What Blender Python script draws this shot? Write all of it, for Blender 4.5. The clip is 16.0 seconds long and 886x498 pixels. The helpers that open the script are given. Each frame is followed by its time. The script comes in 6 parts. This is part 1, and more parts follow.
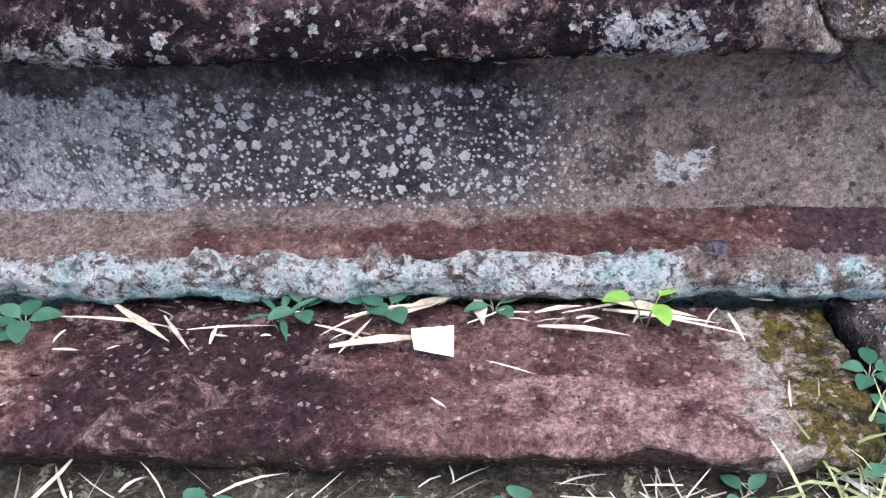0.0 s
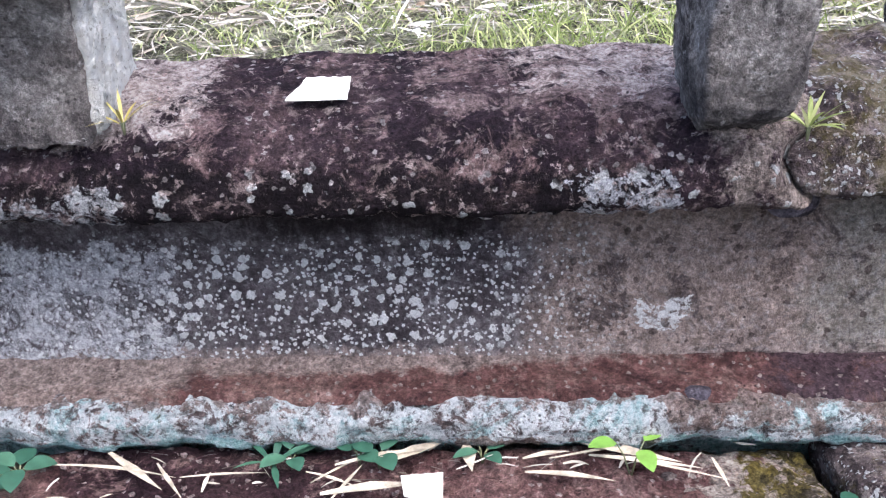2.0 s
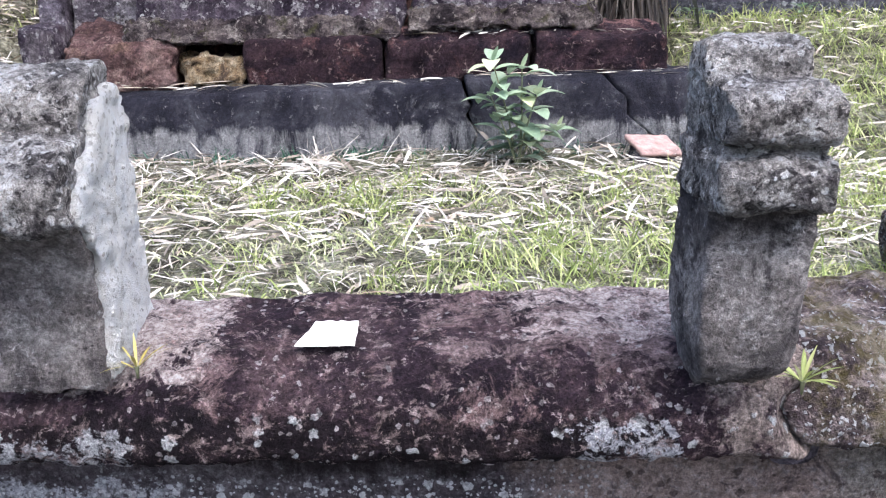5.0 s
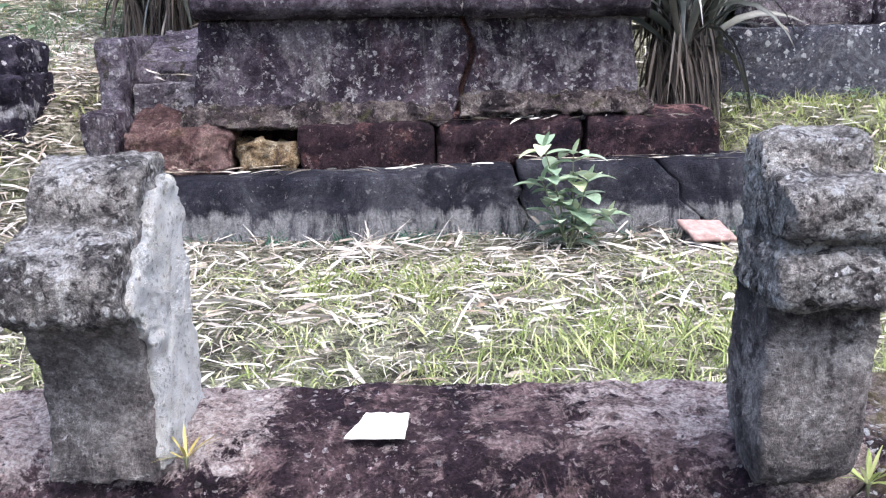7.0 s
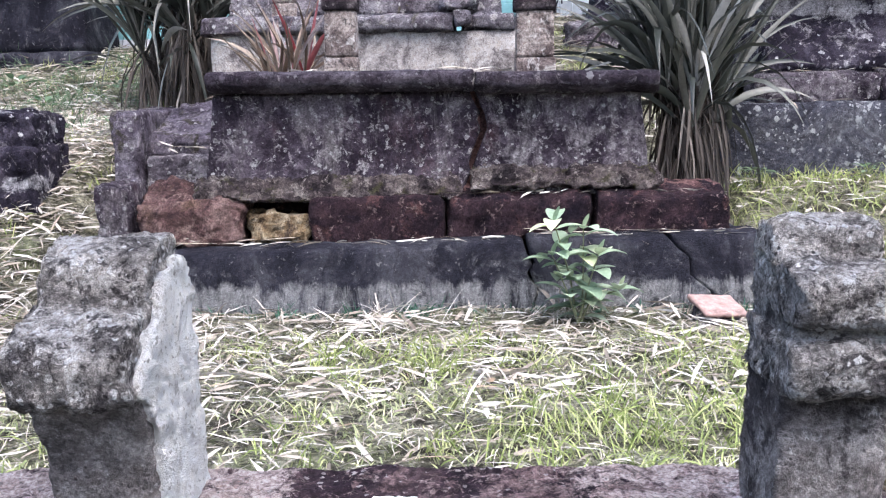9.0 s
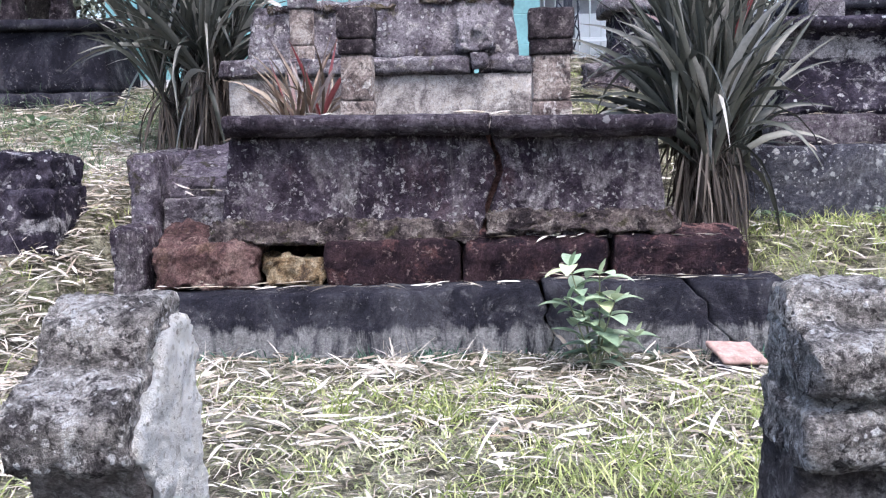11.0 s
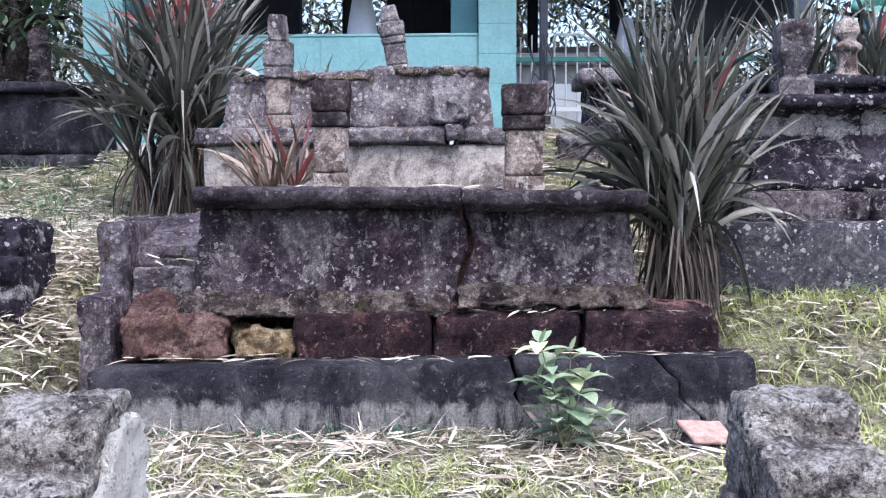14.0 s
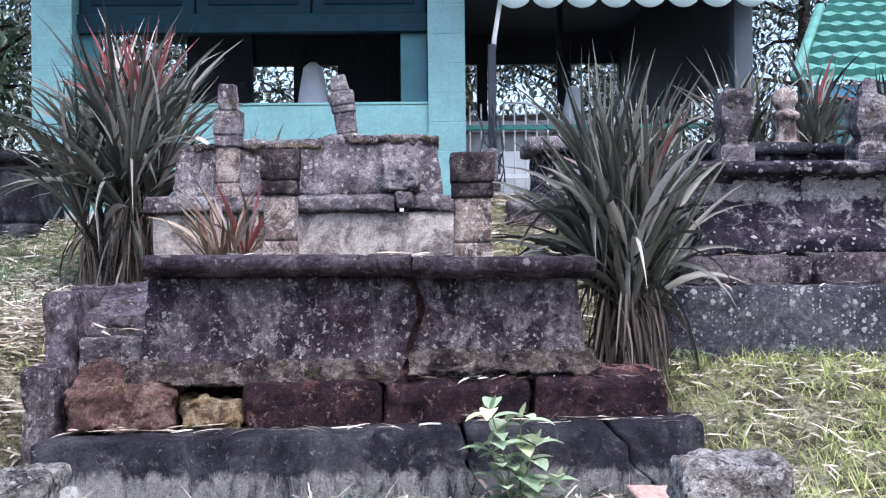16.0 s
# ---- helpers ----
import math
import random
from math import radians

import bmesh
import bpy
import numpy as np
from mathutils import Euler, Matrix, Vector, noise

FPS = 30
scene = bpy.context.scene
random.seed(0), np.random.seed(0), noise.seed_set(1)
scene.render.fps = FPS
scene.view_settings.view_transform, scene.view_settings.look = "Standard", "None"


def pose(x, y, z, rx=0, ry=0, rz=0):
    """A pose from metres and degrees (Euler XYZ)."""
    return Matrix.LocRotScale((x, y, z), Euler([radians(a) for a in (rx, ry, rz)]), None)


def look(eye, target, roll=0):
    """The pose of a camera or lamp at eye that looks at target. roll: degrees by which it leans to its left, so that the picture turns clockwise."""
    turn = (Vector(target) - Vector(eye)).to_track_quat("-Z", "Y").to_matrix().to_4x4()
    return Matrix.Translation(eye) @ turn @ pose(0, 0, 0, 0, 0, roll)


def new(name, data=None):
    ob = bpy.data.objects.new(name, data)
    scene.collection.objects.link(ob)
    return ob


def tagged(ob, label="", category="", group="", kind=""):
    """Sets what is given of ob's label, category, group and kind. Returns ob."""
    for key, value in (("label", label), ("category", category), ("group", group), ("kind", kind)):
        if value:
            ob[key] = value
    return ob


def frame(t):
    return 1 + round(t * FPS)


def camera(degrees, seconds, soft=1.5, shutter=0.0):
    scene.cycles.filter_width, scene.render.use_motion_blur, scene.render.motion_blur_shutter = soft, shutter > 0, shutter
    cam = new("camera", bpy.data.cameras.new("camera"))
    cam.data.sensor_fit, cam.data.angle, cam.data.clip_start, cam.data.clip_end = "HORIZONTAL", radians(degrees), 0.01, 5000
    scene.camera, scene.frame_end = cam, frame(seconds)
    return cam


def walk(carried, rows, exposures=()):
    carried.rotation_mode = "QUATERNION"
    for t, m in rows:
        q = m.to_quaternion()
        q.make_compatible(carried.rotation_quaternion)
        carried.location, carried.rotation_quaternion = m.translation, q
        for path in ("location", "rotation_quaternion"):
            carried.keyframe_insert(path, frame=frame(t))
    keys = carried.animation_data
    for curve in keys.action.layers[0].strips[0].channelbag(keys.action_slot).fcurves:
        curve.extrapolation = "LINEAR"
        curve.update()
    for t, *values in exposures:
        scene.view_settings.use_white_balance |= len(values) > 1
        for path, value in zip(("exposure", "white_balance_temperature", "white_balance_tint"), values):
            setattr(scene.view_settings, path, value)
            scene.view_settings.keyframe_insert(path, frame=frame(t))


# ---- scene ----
cam = camera(45.2, 16.0, soft=1.2)
EXPOSURES = [(0.0, 1.56, 5930.0, 12.0), (6.5, 1.69, 5930.0, 12.5), (16.0, 1.57, 5900.0, 14.5)]
PATH = [
    (0, (-0.031, 0.326, 0.898), (-0.01, 2.002, -0.194), -1.8),
    (0.5, (-0.032, 0.316, 0.908), (0.0, 2.028, -0.125), -1.4),
    (1, (-0.031, 0.303, 0.92), (0.013, 2.049, -0.054), -1.1),
    (1.5, (-0.032, 0.294, 0.929), (0.02, 2.07, 0.01), -1.2),
    (2, (-0.03, 0.294, 0.948), (0.021, 2.089, 0.068), -1.6),
    (2.5, (-0.029, 0.292, 0.969), (0.024, 2.109, 0.133), -1.8),
    (3, (-0.024, 0.287, 0.989), (0.029, 2.128, 0.21), -1.7),
    (3.5, (-0.023, 0.282, 1.001), (0.035, 2.152, 0.293), -1.3),
    (4, (-0.022, 0.282, 1.02), (0.041, 2.172, 0.37), -0.9),
    (6.5, (-0.017, 0.298, 1.06), (-0.039, 2.246, 0.607), -1.6),
    (7, (-0.022, 0.3, 1.062), (-0.069, 2.256, 0.647), -1.4),
    (7.5, (-0.021, 0.293, 1.072), (-0.081, 2.257, 0.695), -1.1),
    (8, (-0.023, 0.293, 1.074), (-0.089, 2.263, 0.737), -0.9),
    (8.5, (-0.023, 0.295, 1.076), (-0.094, 2.27, 0.773), -0.8),
    (9, (-0.021, 0.304, 1.082), (-0.085, 2.282, 0.793), -1.1),
    (11.5, (0.003, 0.339, 1.113), (-0.109, 2.327, 0.918), -1.1),
    (12, (0.01, 0.343, 1.118), (-0.109, 2.333, 0.949), -1.2),
    (12.5, (0.014, 0.346, 1.14), (-0.097, 2.337, 0.987), -1.1),
    (13, (0.016, 0.349, 1.154), (-0.082, 2.342, 1.018), -0.8),
    (13.5, (0.019, 0.353, 1.163), (-0.061, 2.348, 1.041), -0.4),
    (14, (0.023, 0.354, 1.165), (-0.035, 2.35, 1.056), -0.2),
    (14.5, (0.027, 0.35, 1.167), (-0.003, 2.347, 1.072), -0.2),
    (15, (0.029, 0.341, 1.169), (0.029, 2.339, 1.097), -0.4),
    (15.5, (0.032, 0.335, 1.172), (0.051, 2.334, 1.138), -0.5),
    (16, (0.037, 0.334, 1.17), (0.068, 2.334, 1.184), -0.6),
]
walk(cam, [(t, look(eye, target, roll)) for t, eye, target, roll in PATH], EXPOSURES)

# ---- light ----
world = bpy.data.worlds.new("world")
scene.world = world
world.use_nodes = True
wt = world.node_tree
sky = wt.nodes.new("ShaderNodeTexSky")
sky.sky_type = 'NISHITA'
sky.sun_disc = False
sky.sun_elevation = radians(60)
sky.sun_rotation = radians(150)
sky.air_density, sky.dust_density, sky.ozone_density = 1.0, 4.0, 1.0
wt.links.new(sky.outputs[0], wt.nodes["Background"].inputs[0])
wt.nodes["Background"].inputs[1].default_value = 0.15
sun_data = bpy.data.lights.new("sun", 'SUN')
sun_data.energy, sun_data.angle, sun_data.color = 1.4, radians(45), (1.0, 0.97, 0.94)
sun = new("sun", sun_data)
sun.rotation_mode = 'QUATERNION'
sun.rotation_quaternion = Vector((-0.14, 0.38, -1.0)).to_track_quat('-Z', 'Y')


# ---- materials ----
def nodes_of(name, rough=0.9):
    m = bpy.data.materials.new(name)
    m.use_nodes = True
    t = m.node_tree
    b = t.nodes["Principled BSDF"]
    b.inputs["Roughness"].default_value = rough
    return m, t, b


def coord(t, scale=(1, 1, 1)):
    """Texture space in metres of the world, so that neighbouring pieces differ."""
    g = t.nodes.new("ShaderNodeNewGeometry")
    mp = t.nodes.new("ShaderNodeMapping")
    mp.inputs["Scale"].default_value = scale
    t.links.new(g.outputs["Position"], mp.inputs["Vector"])
    return mp.outputs[0]


def tex_noise(t, vec, scale, detail=6, rough=0.6, dist=0.0):
    n = t.nodes.new("ShaderNodeTexNoise")
    n.inputs["Scale"].default_value = scale
    n.inputs["Detail"].default_value = detail
    n.inputs["Roughness"].default_value = rough
    n.inputs["Distortion"].default_value = dist
    t.links.new(vec, n.inputs["Vector"])
    return n.outputs["Fac"]


def ramp(t, fac, stops):
    r = t.nodes.new("ShaderNodeValToRGB")
    e = r.color_ramp.elements
    while len(e) < len(stops):
        e.new(0.5)
    for i, (p, c) in enumerate(stops):
        e[i].position = p
        e[i].color = (*c, 1) if len(c) == 3 else c
    t.links.new(fac, r.inputs[0])
    return r.outputs[0]


def mixc(t, fac, a, b, mode='MIX'):
    m = t.nodes.new("ShaderNodeMix")
    m.data_type, m.blend_type = 'RGBA', mode
    for key, val in ((0, fac), (6, a), (7, b)):
        if isinstance(val, (int, float)):
            m.inputs[key].default_value = val
        elif isinstance(val, tuple):
            m.inputs[key].default_value = (*val, 1)
        else:
            t.links.new(val, m.inputs[key])
    return m.outputs[2]


def calc(t, op, a, b=0.0):
    m = t.nodes.new("ShaderNodeMath")
    m.operation = op
    m.use_clamp = op in ('MULTIPLY', 'ADD', 'SUBTRACT')
    for i, val in enumerate((a, b)):
        if isinstance(val, (int, float)):
            m.inputs[i].default_value = val
        else:
            t.links.new(val, m.inputs[i])
    return m.outputs[0]


def bump(t, b, height, strength=0.5, dist=0.01):
    n = t.nodes.new("ShaderNodeBump")
    n.inputs["Strength"].default_value = strength
    n.inputs["Distance"].default_value = dist
    t.links.new(height, n.inputs["Height"])
    t.links.new(n.outputs[0], b.inputs["Normal"])


def grey(v):
    return (v, v, v)


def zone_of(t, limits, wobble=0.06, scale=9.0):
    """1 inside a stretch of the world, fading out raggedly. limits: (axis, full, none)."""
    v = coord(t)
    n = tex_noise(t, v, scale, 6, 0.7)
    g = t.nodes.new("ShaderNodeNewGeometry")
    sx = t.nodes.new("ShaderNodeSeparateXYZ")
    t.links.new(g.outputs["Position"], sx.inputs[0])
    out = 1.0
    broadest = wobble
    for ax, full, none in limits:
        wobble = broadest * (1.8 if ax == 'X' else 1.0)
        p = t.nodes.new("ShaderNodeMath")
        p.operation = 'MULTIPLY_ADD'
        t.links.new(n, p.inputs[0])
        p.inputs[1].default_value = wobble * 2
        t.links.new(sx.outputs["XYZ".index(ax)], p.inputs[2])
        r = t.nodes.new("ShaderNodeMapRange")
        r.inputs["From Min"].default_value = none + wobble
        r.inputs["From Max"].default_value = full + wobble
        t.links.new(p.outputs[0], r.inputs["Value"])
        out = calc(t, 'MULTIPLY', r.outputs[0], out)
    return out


def stone_mat(name, light, mid, dark, scale=3.0, stain=0.5, lichen=0.0, lichen_scale=45.0, lichen_col=(0.66, 0.67, 0.68),
              moss=0.0, moss_col=(0.13, 0.11, 0.02), lichen_mask=0.5, grain=1.0, patches=(), wide=0.44):
    """Weathered stone: broad stains, two sizes of grain, patches, pale lichen rosettes, moss.
    patches: (colour, scale, where it begins, strength, limits)."""
    m, t, b = nodes_of(name, 0.93)
    b.inputs["Specular IOR Level"].default_value = 0.10
    v = coord(t)
    broad = tex_noise(t, v, scale, 9, 0.7, 0.5)
    col = ramp(t, broad, [(0.38, dark), (0.5, mid), (0.60, light)])
    fine = tex_noise(t, v, 110, 4, 0.75)
    grit = tex_noise(t, v, 330, 3, 0.7)
    mid_n = tex_noise(t, v, 34, 6, 0.75)
    for colour, psc, begin, strength, limits in patches:
        n = tex_noise(t, v, psc, 9, 0.75, 0.6)
        if limits:
            n = calc(t, 'MULTIPLY', n, zone_of(t, limits))
        col = mixc(t, ramp(t, n, [(begin, grey(0)), (begin + (0.16 if limits else 0.05), grey(strength))]), col, colour)
    st2 = tex_noise(t, v, scale * 3.3, 7, 0.75)
    col = mixc(t, ramp(t, st2, [(0.52, grey(0)), (0.66, grey(stain))]), col, tuple(c * 0.5 for c in dark))
    col = mixc(t, 0.40 * grain, col, ramp(t, fine, [(0.38, grey(0.08)), (0.5, grey(0.5)), (0.62, grey(0.94))]), 'OVERLAY')
    col = mixc(t, 0.22 * grain, col, ramp(t, grit, [(0.32, grey(0.1)), (0.5, grey(0.5)), (0.68, grey(0.9))]), 'OVERLAY')
    col = mixc(t, 0.55 * grain, col, ramp(t, mid_n, [(0.40, grey(0.08)), (0.5, grey(0.5)), (0.60, grey(0.92))]), 'OVERLAY')
    blot = tex_noise(t, v, 13, 10, 0.8, 0.8)
    col = mixc(t, ramp(t, blot, [(0.53, grey(0)), (0.56, grey(0.75 * grain))]), col, tuple(c * 0.55 for c in dark))
    pale = tex_noise(t, coord(t, (1.1, 0.9, 1.3)), 17, 10, 0.8, 0.6)
    col = mixc(t, ramp(t, pale, [(0.56, grey(0)), (0.585, grey(0.65 * grain))]), col, tuple(min(0.8, c * 1.35) for c in light))
    pit = t.nodes.new("ShaderNodeTexVoronoi")
    pit.inputs["Scale"].default_value = 75
    t.links.new(v, pit.inputs["Vector"])
    hole = calc(t, 'MULTIPLY', ramp(t, pit.outputs["Distance"], [(0.10, grey(1)), (0.24, grey(0))]), ramp(t, mid_n, [(0.47, grey(0)), (0.56, grey(0.8))]))
    col = mixc(t, hole, col, tuple(c * 0.3 for c in dark))
    height = calc(t, 'ADD', calc(t, 'MULTIPLY', fine, 0.35), calc(t, 'MULTIPLY', mid_n, 0.5))
    height = calc(t, 'ADD', height, calc(t, 'MULTIPLY', grit, 0.15))
    height = calc(t, 'SUBTRACT', height, calc(t, 'MULTIPLY', hole, 0.3))
    if lichen > 0:
        vv = t.nodes.new("ShaderNodeVectorMath")
        vv.operation = 'ADD'
        wob = t.nodes.new("ShaderNodeTexNoise")
        wob.inputs["Scale"].default_value = 70
        wob.inputs["Detail"].default_value = 4
        t.links.new(v, wob.inputs["Vector"])
        ws = t.nodes.new("ShaderNodeVectorMath")
        ws.operation = 'SCALE'
        ws.inputs[3].default_value = 0.026
        t.links.new(wob.outputs["Color"], ws.inputs[0])
        t.links.new(v, vv.inputs[0])
        t.links.new(ws.outputs[0], vv.inputs[1])
        zone = ramp(t, tex_noise(t, v, 2.6, 5, 0.65), [(wide, grey(0)), (wide + 0.1, grey(1))])
        total = None
        for k, (sc, share) in enumerate(((lichen_scale, lichen_mask), (lichen_scale * 2.4, lichen_mask * 1.05))):
            vo = t.nodes.new("ShaderNodeTexVoronoi")
            vo.inputs["Scale"].default_value = sc
            t.links.new(vv.outputs[0], vo.inputs["Vector"])
            sep = t.nodes.new("ShaderNodeSeparateColor")
            t.links.new(vo.outputs["Color"], sep.inputs[0])
            size = calc(t, 'MULTIPLY', sep.outputs[1], 0.22)
            spot = ramp(t, calc(t, 'ADD', vo.outputs["Distance"], size), [(0.40, grey(1)), (0.48, grey(0))])
            keep = ramp(t, sep.outputs[0], [(1 - share, grey(0)), (1.02 - share, grey(1))])
            f = calc(t, 'MULTIPLY', spot, keep)
            total = f if total is None else calc(t, 'MAXIMUM', total, f)
        fac = calc(t, 'MULTIPLY', total, calc(t, 'MULTIPLY', zone, lichen))
        col = mixc(t, fac, col, mixc(t, fine, tuple(c * 0.55 for c in lichen_col), tuple(min(1, c * 1.15) for c in lichen_col)))
        height = calc(t, 'ADD', height, calc(t, 'MULTIPLY', fac, 0.25))
    if moss > 0:
        mz = tex_noise(t, v, 7, 8, 0.75)
        fac = calc(t, 'MULTIPLY', ramp(t, mz, [(0.5, grey(0)), (0.6, grey(1))]), moss)
        col = mixc(t, fac, col, mixc(t, fine, tuple(c * 0.3 for c in moss_col), tuple(c * 1.6 for c in moss_col)))
    t.links.new(col, b.inputs["Base Color"])
    bump(t, b, height, 1.0, 0.07)
    return m


def spots(t, v, scale, share, small=0.22):
    """Rounded patches of uneven size, in loose groups."""
    wob = t.nodes.new("ShaderNodeTexNoise")
    wob.inputs["Scale"].default_value = scale * 2.2
    wob.inputs["Detail"].default_value = 4
    t.links.new(v, wob.inputs["Vector"])
    ws = t.nodes.new("ShaderNodeVectorMath")
    ws.operation = 'SCALE'
    ws.inputs[3].default_value = 0.75 / scale
    t.links.new(wob.outputs["Color"], ws.inputs[0])
    vv = t.nodes.new("ShaderNodeVectorMath")
    vv.operation = 'ADD'
    t.links.new(v, vv.inputs[0])
    t.links.new(ws.outputs[0], vv.inputs[1])
    vo = t.nodes.new("ShaderNodeTexVoronoi")
    vo.inputs["Scale"].default_value = scale
    t.links.new(vv.outputs[0], vo.inputs["Vector"])
    sep = t.nodes.new("ShaderNodeSeparateColor")
    t.links.new(vo.outputs["Color"], sep.inputs[0])
    spot = ramp(t, calc(t, 'ADD', vo.outputs["Distance"], calc(t, 'MULTIPLY', sep.outputs[1], small)), [(0.40, grey(1)), (0.46, grey(0))])
    group = calc(t, 'ADD', sep.outputs[0], calc(t, 'MULTIPLY', calc(t, 'SUBTRACT', tex_noise(t, v, scale * 0.14, 3, 0.6), 0.35), 0.9))
    return calc(t, 'MULTIPLY', spot, ramp(t, group, [(min(0.97, 1.12 - share), grey(0)), (min(0.99, 1.14 - share), grey(1))]))


def layered(name, stops, scale, layers, grain=0.8, relief_by=0.06, wobble=0.05):
    """Stone as a pile of layers. layers: (kind, colour, scale, where it begins or its share, softness, strength, limits)."""
    m, t, b = nodes_of(name, 0.92)
    b.inputs["Specular IOR Level"].default_value = 0.12
    v = coord(t)
    col = ramp(t, tex_noise(t, v, scale, 10, 0.72, 0.5), [(0.40, stops[0]), (0.5, stops[1]), (0.60, stops[2])])
    fine, grit, mid_n = tex_noise(t, v, 120, 5, 0.78), tex_noise(t, v, 340, 3, 0.7), tex_noise(t, v, 38, 7, 0.78)
    height = calc(t, 'ADD', calc(t, 'MULTIPLY', fine, 0.4), calc(t, 'MULTIPLY', mid_n, 0.5))
    height = calc(t, 'ADD', height, calc(t, 'MULTIPLY', grit, 0.12))
    for kind, colour, sc, begin, soft, strength, limits in layers:
        zone = zone_of(t, limits, wobble, 12.0) if limits else 1.0
        if kind == 'spots':
            fac = calc(t, 'MULTIPLY', calc(t, 'MULTIPLY', spots(t, v, sc, begin), zone), strength)
            height = calc(t, 'ADD', height, calc(t, 'MULTIPLY', fac, 0.2))
        else:
            vec = coord(t, (1.0, 1.0, 0.16)) if kind == 'runs' else v
            fac = ramp(t, calc(t, 'MULTIPLY', tex_noise(t, vec, sc, 9, 0.74, 0.5), zone), [(begin, grey(0)), (begin + soft, grey(strength))])
        tone = mixc(t, fine, tuple(c * 0.6 for c in colour), tuple(min(1.0, c * 1.35) for c in colour))
        col = mixc(t, fac, col, tone)
    col = mixc(t, 0.5 * grain, col, ramp(t, fine, [(0.38, grey(0.06)), (0.5, grey(0.5)), (0.62, grey(0.95))]), 'OVERLAY')
    col = mixc(t, 0.3 * grain, col, ramp(t, grit, [(0.32, grey(0.1)), (0.5, grey(0.5)), (0.68, grey(0.92))]), 'OVERLAY')
    col = mixc(t, 0.5 * grain, col, ramp(t, mid_n, [(0.40, grey(0.1)), (0.5, grey(0.5)), (0.60, grey(0.9))]), 'OVERLAY')
    pit = t.nodes.new("ShaderNodeTexVoronoi")
    pit.inputs["Scale"].default_value = 85
    t.links.new(v, pit.inputs["Vector"])
    hole = calc(t, 'MULTIPLY', ramp(t, pit.outputs["Distance"], [(0.12, grey(1)), (0.26, grey(0))]), ramp(t, mid_n, [(0.48, grey(0)), (0.56, grey(0.85 * min(1, grain)))]))
    col = mixc(t, hole, col, tuple(c * 0.35 for c in stops[0]))
    height = calc(t, 'SUBTRACT', height, calc(t, 'MULTIPLY', hole, 0.35))
    t.links.new(col, b.inputs["Base Color"])
    bump(t, b, height, 1.0, relief_by)
    return m


def plain_mat(name, col, rough=0.6, vary=0.25, scale=8.0, metallic=0.0, bumpy=0.15, spec=0.5):
    m, t, b = nodes_of(name, rough)
    v = coord(t)
    n = tex_noise(t, v, scale, 6, 0.65)
    lo, hi = tuple(c * (1 - vary) for c in col), tuple(min(1, c * (1 + vary)) for c in col)
    c = ramp(t, n, [(0.35, lo), (0.65, hi)])
    fine = tex_noise(t, v, scale * 12, 4, 0.7)
    c = mixc(t, 0.25, c, ramp(t, fine, [(0.3, grey(0.25)), (0.7, grey(0.75))]), 'OVERLAY')
    t.links.new(c, b.inputs["Base Color"])
    b.inputs["Metallic"].default_value = metallic
    b.inputs["Specular IOR Level"].default_value = spec
    bump(t, b, fine, bumpy, 0.004)
    return m


def leaf_mat(name, stops, rough=0.5, trans=0.25):
    """Leaves, each with a tone of its own."""
    m, t, b = nodes_of(name, rough)
    g = t.nodes.new("ShaderNodeNewGeometry")
    c = ramp(t, g.outputs["Random Per Island"], stops)
    v = coord(t)
    c = mixc(t, 0.3, c, ramp(t, tex_noise(t, v, 60, 4, 0.6), [(0.3, grey(0.2)), (0.7, grey(0.8))]), 'OVERLAY')
    t.links.new(c, b.inputs["Base Color"])
    b.inputs["Specular IOR Level"].default_value = 0.35
    tr = t.nodes.new("ShaderNodeBsdfTranslucent")
    t.links.new(c, tr.inputs[0])
    mx = t.nodes.new("ShaderNodeMixShader")
    mx.inputs[0].default_value = trans
    t.links.new(b.outputs[0], mx.inputs[1])
    t.links.new(tr.outputs[0], mx.inputs[2])
    t.links.new(mx.outputs[0], t.nodes["Material Output"].inputs[0])
    return m


M_CAP = layered("stone_plum", ((0.022, 0.013, 0.020), (0.050, 0.031, 0.040), (0.10, 0.064, 0.070)), 5.0, (
    ('noise', (0.27, 0.18, 0.175), 12, 0.54, 0.06, 0.75, ()),
    ('noise', (0.33, 0.235, 0.225), 13, 0.49, 0.06, 0.7, (("X", -0.02, -0.16), ("Y", 1.69, 1.65))),
    ('noise', (0.62, 0.51, 0.48), 24, 0.39, 0.08, 0.92, (("X", -0.34, -0.22), ("Y", 1.71, 1.63))),
    ('noise', (0.60, 0.49, 0.46), 24, 0.42, 0.08, 0.9, (("X", 0.14, 0.02), ("Y", 1.76, 1.69))),
    ('noise', (0.42, 0.34, 0.30), 16, 0.38, 0.10, 0.85, (("X", 0.41, 0.33),)),
    ('noise', (0.012, 0.008, 0.011), 9, 0.37, 0.10, 0.88, (("Z", 0.40, 0.455), ("X", 0.30, 0.40))),
    ('noise', (0.62, 0.62, 0.64), 40, 0.485, 0.06, 0.8, (("X", -0.45, -0.34), ("Z", 0.39, 0.42))),
    ('noise', (0.66, 0.66, 0.70), 44, 0.475, 0.06, 0.85, (("X", 0.20, 0.14), ("X", 0.33, 0.38), ("Z", 0.40, 0.435))),
    ('spots', (0.60, 0.60, 0.60), 38, 0.27, 0, 0.95, (("Z", 0.395, 0.425),)),
    ('noise', (0.45, 0.36, 0.34), 46, 0.575, 0.04, 0.8, ()),
    ('noise', (0.36, 0.27, 0.255), 27, 0.56, 0.05, 0.6, ()),
    ('spots', (0.50, 0.45, 0.44), 80, 0.12, 0, 0.7, ())), 1.0, 0.08)
